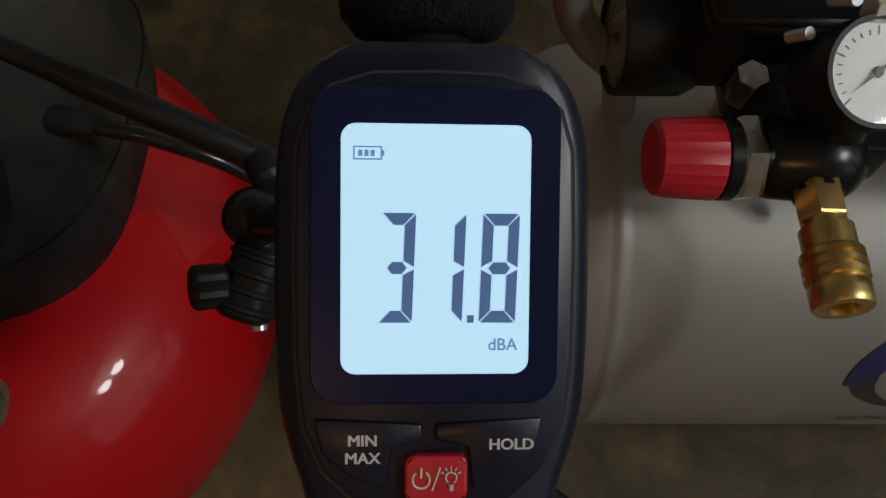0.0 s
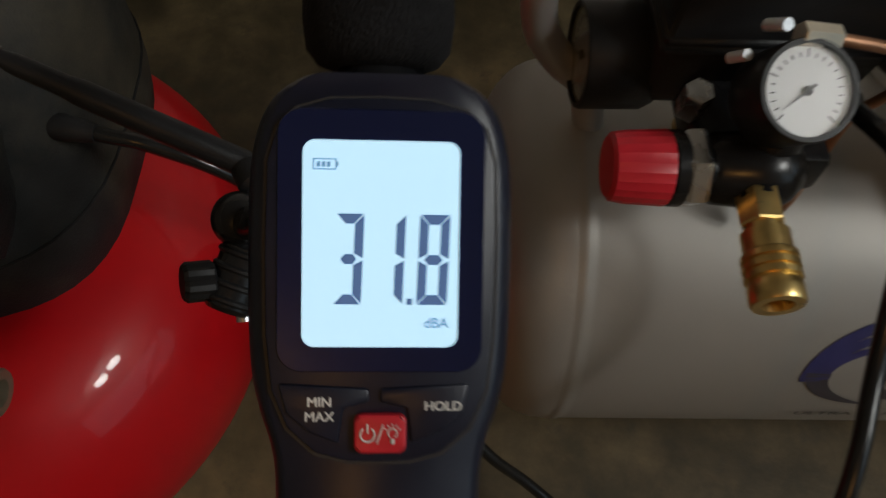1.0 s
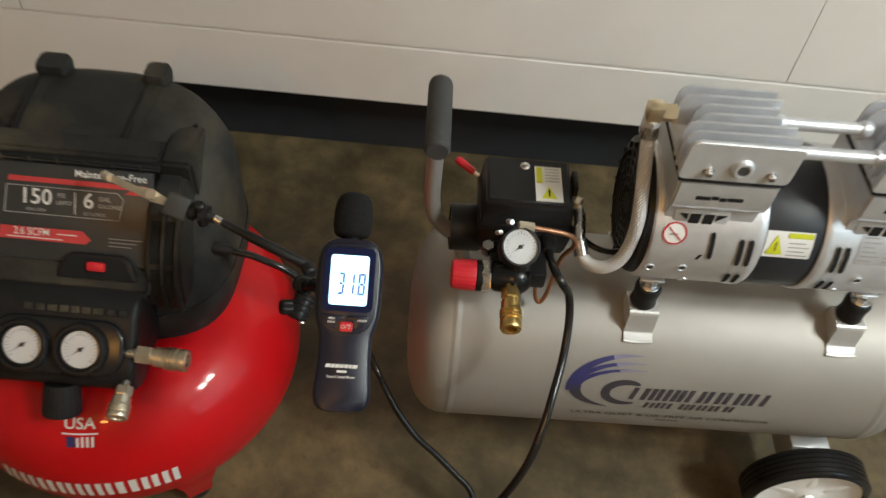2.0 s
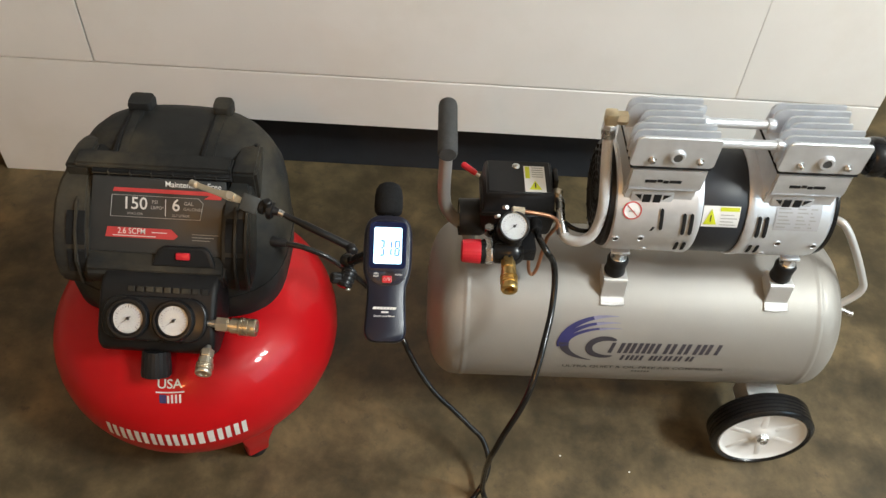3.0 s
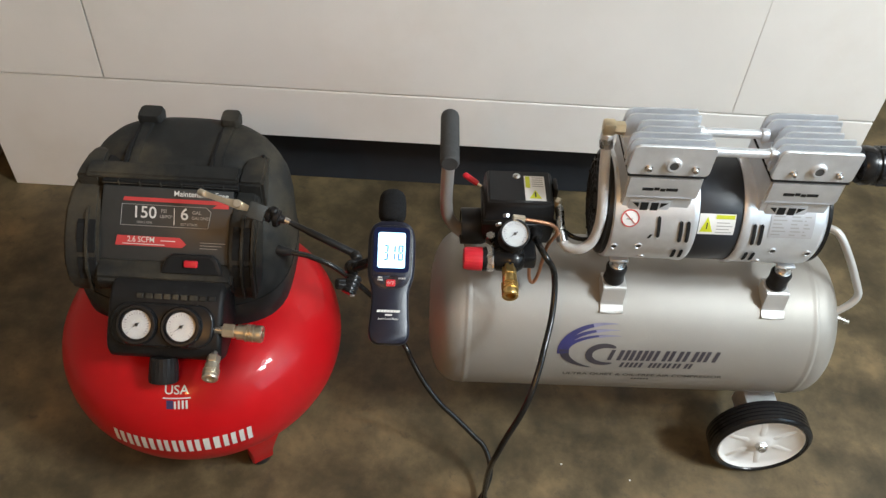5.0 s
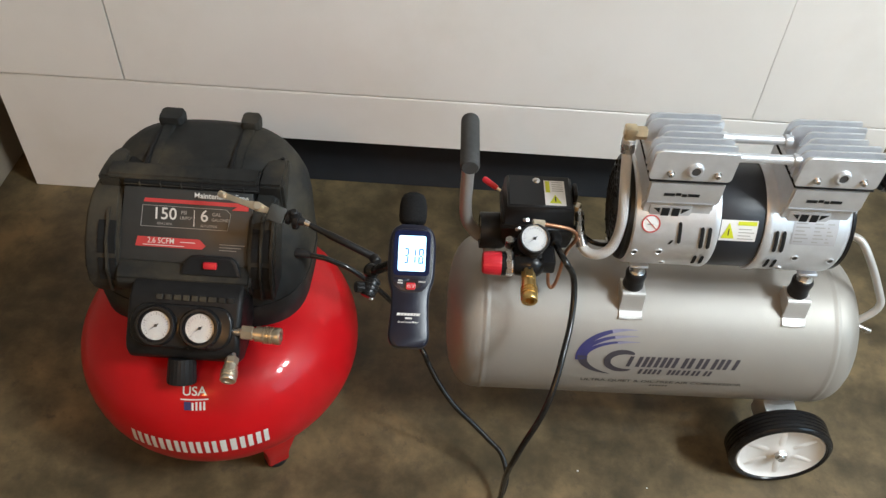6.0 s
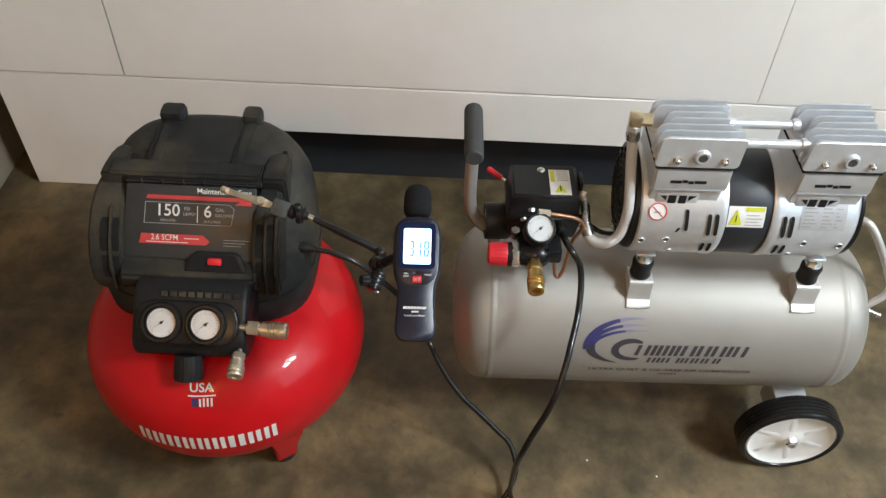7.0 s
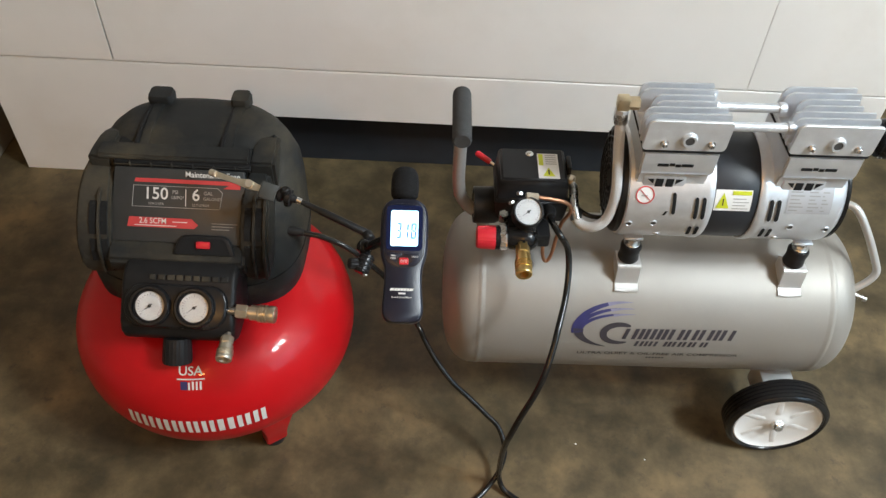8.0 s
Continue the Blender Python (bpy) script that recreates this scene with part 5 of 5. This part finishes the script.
# raised face plate with the window
fo = [(0.0, 0.0285), (0.010, 0.0282), (0.0165, 0.0262), (0.0203, 0.0225), (0.0222, 0.016), (0.0226, 0.0), (0.0224, -0.018), (0.0212, -0.029), (0.0180, -0.0365), (0.0125, -0.0415), (0.006, -0.0432), (0.0, -0.0434)]
fo = [(x, y) for x, y in fo] + [(-x, y) for x, y in reversed(fo[1:-1])]
part("face_groove", prism([(x * 1.03, y * 1.02) for x, y in fo], 0.0009, mm), INK, meter, smooth=30)
part("face_plate", prism([(x, y) for x, y in fo], 0.0020, mm, 0.0005), METER_BODY, meter, smooth=30)
part("window", prism(rounded(0.0405, 0.0515, 0.005, cy=0.0005), 0.0006, mm @ pose(0, 0, 0.0018), 0.0002, 1), METER_GLASS, meter, "dark display window, tinted blue for the display's glow", smooth=30)
lcd = part("display", prism(rounded(0.0306, 0.0404, 0.0024), 0.0003, mm @ pose(0, 0, 0.0024)), LCD, meter, "lit pale blue liquid crystal display", smooth=0)
top = mm @ pose(0, 0, 0.00275)


def seg_poly(points):
    """Points given from the display's upper left, in thousandths of its width."""
    k = 0.0306 / 1000
    return prism([(-0.0153 + x * k, 0.0202 - y * k) for x, y in points], 0.0001, top)


def digit(x, w, y0, h, on, lean):
    """A seven-segment figure; on holds the lit segments of a b c d e f g."""
    t, g = 64, 6
    y1, ym = y0 + h, y0 + h / 2

    def px(u, y):
        return (x + u + lean * (y1 - y) / h, y)

    shapes = {
        "a": [px(g, y0), px(w - g, y0), px(w - t, y0 + t), px(t, y0 + t)],
        "d": [px(g, y1), px(w - g, y1), px(w - t, y1 - t), px(t, y1 - t)],
        "g": [px(t * 0.6, ym), px(t, ym - t / 2), px(w - t, ym - t / 2), px(w - t * 0.6, ym), px(w - t, ym + t / 2), px(t, ym + t / 2)],
        "f": [px(0, y0 + g), px(t - g, y0 + t), px(t - g, ym - t / 2 - g), px(0, ym - g)],
        "b": [px(w, y0 + g), px(w - t + g, y0 + t), px(w - t + g, ym - t / 2 - g), px(w, ym - g)],
        "e": [px(0, y1 - g), px(t - g, y1 - t), px(t - g, ym + t / 2 + g), px(0, ym + g)],
        "c": [px(w, y1 - g), px(w - t + g, y1 - t), px(w - t + g, ym + t / 2 + g), px(w, ym + g)],
    }
    for s in on:
        part("segment", seg_poly(shapes[s]), LCD_INK, lcd, smooth=0)


digit(195, 180, 465, 580, "abcdg", 20)
digit(460, 180, 465, 580, "bc", 20)
digit(730, 195, 465, 580, "abcdefg", 20)
part("segment", seg_poly([(668, 1005), (704, 1005), (704, 1045), (668, 1045)]), LCD_INK, lcd, smooth=0)
part("unit_sign", lettering("dBA", 0.0028, top @ pose(-0.0153 + 0.0306 * 0.86, 0.0202 - 0.0306 * 1.165, 0.0001)), LCD_FAINT, lcd, smooth=0)
for a, b, c, d in ((65, 118, 215, 126), (65, 182, 215, 190), (65, 118, 73, 190), (207, 118, 215, 190), (215, 138, 226, 170), (90, 138, 112, 172), (122, 138, 144, 172), (154, 138, 176, 172)):
    part("battery_icon", seg_poly([(a, b), (c, b), (c, d), (a, d)]), LCD_FAINT, lcd, smooth=0)
# buttons


def button(points, mat, name="button", lift=0.0024, label=""):
    return part(name, prism([(x - 0.001, y) for x, y in points], lift, mm @ pose(0, 0, 0.0004), 0.0006), mat, meter, label, smooth=30)


bl = button([(-0.0188, -0.0275), (-0.0010, -0.0285), (-0.0010, -0.0312), (-0.0060, -0.0325), (-0.0070, -0.0395), (-0.0128, -0.0372), (-0.0172, -0.0335)], METER_BODY, label="black soft button")
br = button([(0.0012, -0.0285), (0.0188, -0.0275), (0.0175, -0.0335), (0.0135, -0.0370), (0.0075, -0.0395), (0.0066, -0.0325), (0.0012, -0.0312)], METER_BODY, label="black soft button")
tb = mm @ pose(0, 0, 0.0029)
def thick_writing(text, x, y, parent):
    copies = [lettering(text, 0.0026, tb @ pose(x + dx, y + dy, 0.00002 * k), wide=1.04, bold=0.0) for k, (dx, dy) in enumerate(((-0.00009, 0), (0.00009, 0), (0, 0.00007)))]
    part("writing", gather(copies), WHITE_PRINT, parent, smooth=0)


thick_writing("MIN", -0.0117, -0.0312, bl)
thick_writing("MAX", -0.0117, -0.0341, bl)
thick_writing("HOLD", 0.0127, -0.0320, br)
pb = button(rounded(0.0103, 0.0078, 0.0016, cx=0.0013, cy=-0.0373), RED_PLASTIC, "power_button", 0.0034, "red power and lamp button")
ti = mm @ pose(0.0002, -0.0373, 0.0040)
icon = [(0.0014 * math.sin(a) - 0.0024, 0.0014 * math.cos(a), 0) for a in (radians(35 + 290 * k / 20) for k in range(21))]
part("icon", tube([ti @ Vector(p) for p in icon], 0.0002, 6, 0), WHITE_PRINT, pb, smooth=0)
part("icon", rod(ti @ Vector((-0.0024, 0.0003, 0)), ti @ Vector((-0.0024, 0.0021, 0)), 0.0002, n=6), WHITE_PRINT, pb, smooth=0)
part("icon", rod(ti @ Vector((-0.0006, -0.0018, 0)), ti @ Vector((0.0007, 0.0020, 0)), 0.00016, n=6), WHITE_PRINT, pb, smooth=0)
part("icon", tube([ti @ Vector((0.0025 + 0.0009 * math.cos(a), 0.0003 + 0.0009 * math.sin(a), 0)) for a in (radians(-60 + 300 * k / 16) for k in range(17))], 0.00016, 6, 0), WHITE_PRINT, pb, smooth=0)
part("icon", rod(ti @ Vector((0.0025, -0.0018, 0)), ti @ Vector((0.0025, -0.0008, 0)), 0.0004, n=6), WHITE_PRINT, pb, smooth=0)
for k in range(5):
    a = radians(30 + 30 * k)
    part("icon", rod(ti @ Vector((0.0025 + 0.0013 * math.cos(a), 0.0003 + 0.0013 * math.sin(a), 0)), ti @ Vector((0.0025 + 0.0019 * math.cos(a), 0.0003 + 0.0019 * math.sin(a), 0)), 0.00013, n=5), WHITE_PRINT, pb, smooth=0)
# brand bar, model bar and the written line on the handle
hm = mm @ pose(-0.001, 0, 0.00055)
x = -0.0132
for w in (0.0042, 0.0028, 0.0032, 0.0030, 0.0034, 0.0022, 0.0042):
    part("print", prism([(x, -0.0700), (x + w, -0.0700), (x + w + 0.0009, -0.0672), (x + 0.0009, -0.0672)], 0.0002, hm), WHITE_PRINT, meter, smooth=0)
    x += w + 0.0004
part("print", prism([(-0.0036, -0.0738), (0.0042, -0.0738), (0.0042, -0.0720), (-0.0036, -0.0720)], 0.0002, hm), WHITE_PRINT, meter, smooth=0)
part("print", lettering("Sound Level Meter", 0.0030, hm @ pose(0, -0.0772, 0.0002)), WHITE_PRINT, meter, smooth=0)
# microphone collar and foam ball
part("mic_collar", lathe(mm @ Vector((-0.001, 0.030, -0.012)), mm.to_3x3() @ Vector((0, 1, 0)), [(0, 0.0105), (0.003, 0.0100), (0.005, 0.0085), (0.008, 0.0085)], 32), GLOSS_BLACK, meter)
foam_r = [(0.0, 0.010), (0.0012, 0.0130), (0.004, 0.0152), (0.010, 0.0160), (0.022, 0.0158), (0.030, 0.0145), (0.035, 0.0115), (0.0375, 0.0070), (0.0385, 0.0)]
part("foam_windscreen", lathe(mm @ Vector((-0.001, 0.036, -0.012)), mm.to_3x3() @ Vector((0, 1, 0)), foam_r, 40), FOAM, meter, "black foam windscreen")

# ---- clip arm that holds the meter ----
arm = thing("clip_arm", (-0.296, 0.118, 0.436), "black jointed clip arm clamped to the shroud", "clamp")
A0, A1 = Vector((-0.2385, 0.0745, 0.4770)), Vector((-0.1500, 0.0560, 0.4420))
AD = (A1 - A0).normalized()
part("rod", lathe(A0, AD, [(0, 0.0030), (0.008, 0.0032), (0.012, 0.0040), (0.030, 0.0043), (0.036, 0.0051), ((A1 - A0).length, 0.0054), ((A1 - A0).length + 0.006, 0.0045)], 20), BLACK, arm, "black rod with a thicker sleeve")
part("ferrule", rod(A0 - AD * 0.006, A0 + AD * 0.006, 0.0040), STEEL, arm)
K = Vector((-0.2640, 0.0800, 0.4815))
part("joint", lathe(K, A0 - K, [(0, 0.006), (0.002, 0.0095), (0.007, 0.0100), (0.008, 0.0065), (0.011, 0.0065), (0.012, 0.0105), (0.018, 0.0105), (0.019, 0.006), (0.026, 0.0045)], 24), BLACK, arm)
part("thumb_screw", rod(K + Vector((0.012, -0.004, -0.016)), K + Vector((0.012, -0.004, 0.014)), 0.0055, 0.0015, 12), BLACK, arm)
jaw_m = axes((-0.2755, 0.0790, 0.4850), (0.90, -0.10, -0.30), (0.1, 0.72, 0.68))
part("clip_jaw", box((-0.0115, -0.011, -0.006), (0.0115, 0.011, 0.005), 0.002, m=jaw_m), surface("grey_rubber_pad", (0.035, 0.038, 0.036), 0.6, vary=0.15, scale=80), arm, "grey rubber jaw")
part("jaw_arm", loft([[Vector(c) + Vector(o) for o in ((-0.006, -0.004, 0.004), (0.006, -0.004, 0.004), (0.006, 0.004, -0.004), (-0.006, 0.004, -0.004))] for c in ((-0.272, 0.082, 0.480), (-0.283, 0.098, 0.462), (-0.296, 0.118, 0.436))]), BLACK, arm, "black clip arm reaching to the shroud")
LEV = [(-0.3590, 0.1180, 0.4785), (-0.3450, 0.1080, 0.4830), (-0.3200, 0.0960, 0.4850), (-0.3020, 0.0880, 0.4880), (-0.2860, 0.0810, 0.4880)]
lever_rings = []
for p, w in zip(LEV, (0.0042, 0.0036, 0.0036, 0.0062, 0.0036)):
    p, up = Vector(p), Vector((0.15, 0.70, 0.69))
    lever_rings.append([p + up * w, p - up * w, p - up * w + Vector((0, 0.002, -0.003)), p + up * w + Vector((0, 0.002, -0.003))])
spring = part("clip_lever", loft(lever_rings), CHROME, arm, "worn steel clip lever")
part("rivet", rod((-0.3020, 0.0890, 0.4860), (-0.3015, 0.0850, 0.4925), 0.0052), CHROME, spring)
part("lever_end", rod((-0.3610, 0.1195, 0.4775), (-0.3510, 0.1125, 0.4800), 0.0048, 0.001, 16), CHROME, spring)
# ball joint behind the meter and its clamp with a thumb wheel
BALL = Vector((-0.1480, 0.0320, 0.4400))
part("ball", lathe(BALL, (0, 0, 1), [(0.0105 * math.sin(radians(-90 + 15 * k)), 0.0105 * math.cos(radians(-90 + 15 * k)) + 1e-7) for k in range(13)], 28), GLOSS_BLACK, arm)
part("socket", rod(A1 + AD * 0.002, BALL + Vector((0.006, 0.012, 0.002)), 0.0070, 0.002), BLACK, arm)
part("mount_post", tube([BALL + Vector((0.004, -0.004, 0.004)), (-0.128, 0.012, 0.470), (-0.108, -0.010, 0.505), (-0.098, -0.024, 0.5225)], 0.0062, 14), GLOSS_BLACK, arm)
c0 = Vector((-0.1480, 0.0150, 0.4265))
cd = Vector((-0.30, -0.80, -0.45)).normalized()
part("clamp_neck", rod(BALL, c0 - cd * 0.010, 0.0055), GLOSS_BLACK, arm)
part("clamp_body", rod(c0 - cd * 0.013, c0 + cd * 0.013, 0.0100, 0.002, 20), GLOSS_BLACK, arm)
for k in range(4):
    q0 = c0 + cd * (-0.010 + 0.0058 * k)
    part("ridge", rod(q0, q0 + cd * 0.0026, 0.0110, 0.0008, 20), BLACK, arm)
ks = bmesh.new()
kr, kd = [], Vector((-0.86, -0.30, 0.30)).normalized()
d, s, u = frame_along(kd)
for along, r in ((0.0, 0.0066), (0.001, 0.0075), (0.010, 0.0075), (0.0115, 0.0064)):
    kr.append([c0 + d * (along + 0.009) + (s * math.cos(a) + u * math.sin(a)) * r * (1 - 0.10 * (k % 2)) for k, a in ((k, 2 * math.pi * k / 24) for k in range(24))])
loft(kr, bm=ks)
part("thumb_wheel", ks, BLACK, arm, "knurled black thumb wheel", smooth=20)
part("screw", rod(c0 + cd * 0.012 + Vector((0.006, 0, 0)), c0 + cd * 0.017 + Vector((0.008, 0, 0)), 0.003), STEEL, arm)

# ---- power cords ----
cord_a = thing("power_cord", (-0.26, 0.24, 0.0), "black power cord running from the pancake compressor to the floor", "cord", "power cords")
part("jacket", tube([(-0.268, 0.140, 0.352), (-0.243, 0.136, 0.351), (-0.222, 0.134, 0.347), (-0.180, 0.132, 0.322), (-0.120, 0.140, 0.236), (-0.080, 0.085, 0.210), (-0.071, 0.078, 0.190), (-0.050, 0.056, 0.163), (-0.024, 0.038, 0.135), (0.005, 0.028, 0.107), (0.033, 0.014, 0.084), (0.054, 0.001, 0.067), (0.065, -0.024, 0.045), (0.059, -0.047, 0.024), (0.045, -0.066, 0.009), (0.0246, -0.0894, 0.0048), (-0.03, -0.145, 0.0048), (-0.12, -0.30, 0.0048), (-0.14, -0.7, 0.0048)], 0.0042, 12), CORD_BLACK, cord_a)
part("strain_relief", lathe((-0.275, 0.141, 0.352), (0.03, -0.005, 0.0), [(0, 0.0070), (0.004, 0.0075), (0.016, 0.0062), (0.024, 0.0050)], 18), RUBBER, cord_a)
cord_b = thing("power_cord", (0.102, 0.11, 0.0), "thick black power cord hanging from the pressure switch", "cord", "power cords")
part("jacket", tube([(0.094, 0.120, 0.436), (0.094, 0.095, 0.446), (0.096, 0.068, 0.458), (0.104, 0.052, 0.455), (0.116, 0.054, 0.431), (0.120, 0.039, 0.405), (0.117, 0.011, 0.380), (0.108, -0.025, 0.363), (0.102, -0.047, 0.346), (0.093, -0.070, 0.322), (0.083, -0.082, 0.292), (0.068, -0.092, 0.251), (0.058, -0.098, 0.216), (0.0547, -0.0945, 0.19), (0.0526, -0.0852, 0.14), (0.0538, -0.0728, 0.075), (0.0567, -0.0651, 0.03), (0.0645, -0.0736, 0.01), (0.0835, -0.0863, 0.0048), (0.14, -0.125, 0.0048), (0.24, -0.24, 0.0048), (0.3, -0.6, 0.0048)], 0.0043, 14), CORD_BLACK, cord_b)
part("strain_relief", lathe((0.094, 0.122, 0.436), (0.0, -0.022, 0.008), [(0, 0.009), (0.012, 0.009), (0.016, 0.0072), (0.024, 0.0062)], 18), RUBBER, cord_b)
# small white crumbs on the floor
for x, y, s in ((0.202 * 0.93, 0.018, 0.0016), (0.30, -0.005, 0.0014), (0.595, 0.10, 0.0018), (0.16, 0.30, 0.0012)):
    crumb = bmesh.new()
    bmesh.ops.create_icosphere(crumb, subdivisions=1, radius=s)
    for v in crumb.verts:
        v.co = Vector((v.co.x * (1 + 0.4 * random.random()), v.co.y, max(v.co.z, -s * 0.5) * 0.7)) + Vector((x, y, s * 0.35))
    tagged(part("crumb", crumb, WHITE_PLASTIC, smooth=0), "tiny white crumb lying on the concrete floor", "debris", "floor crumbs")
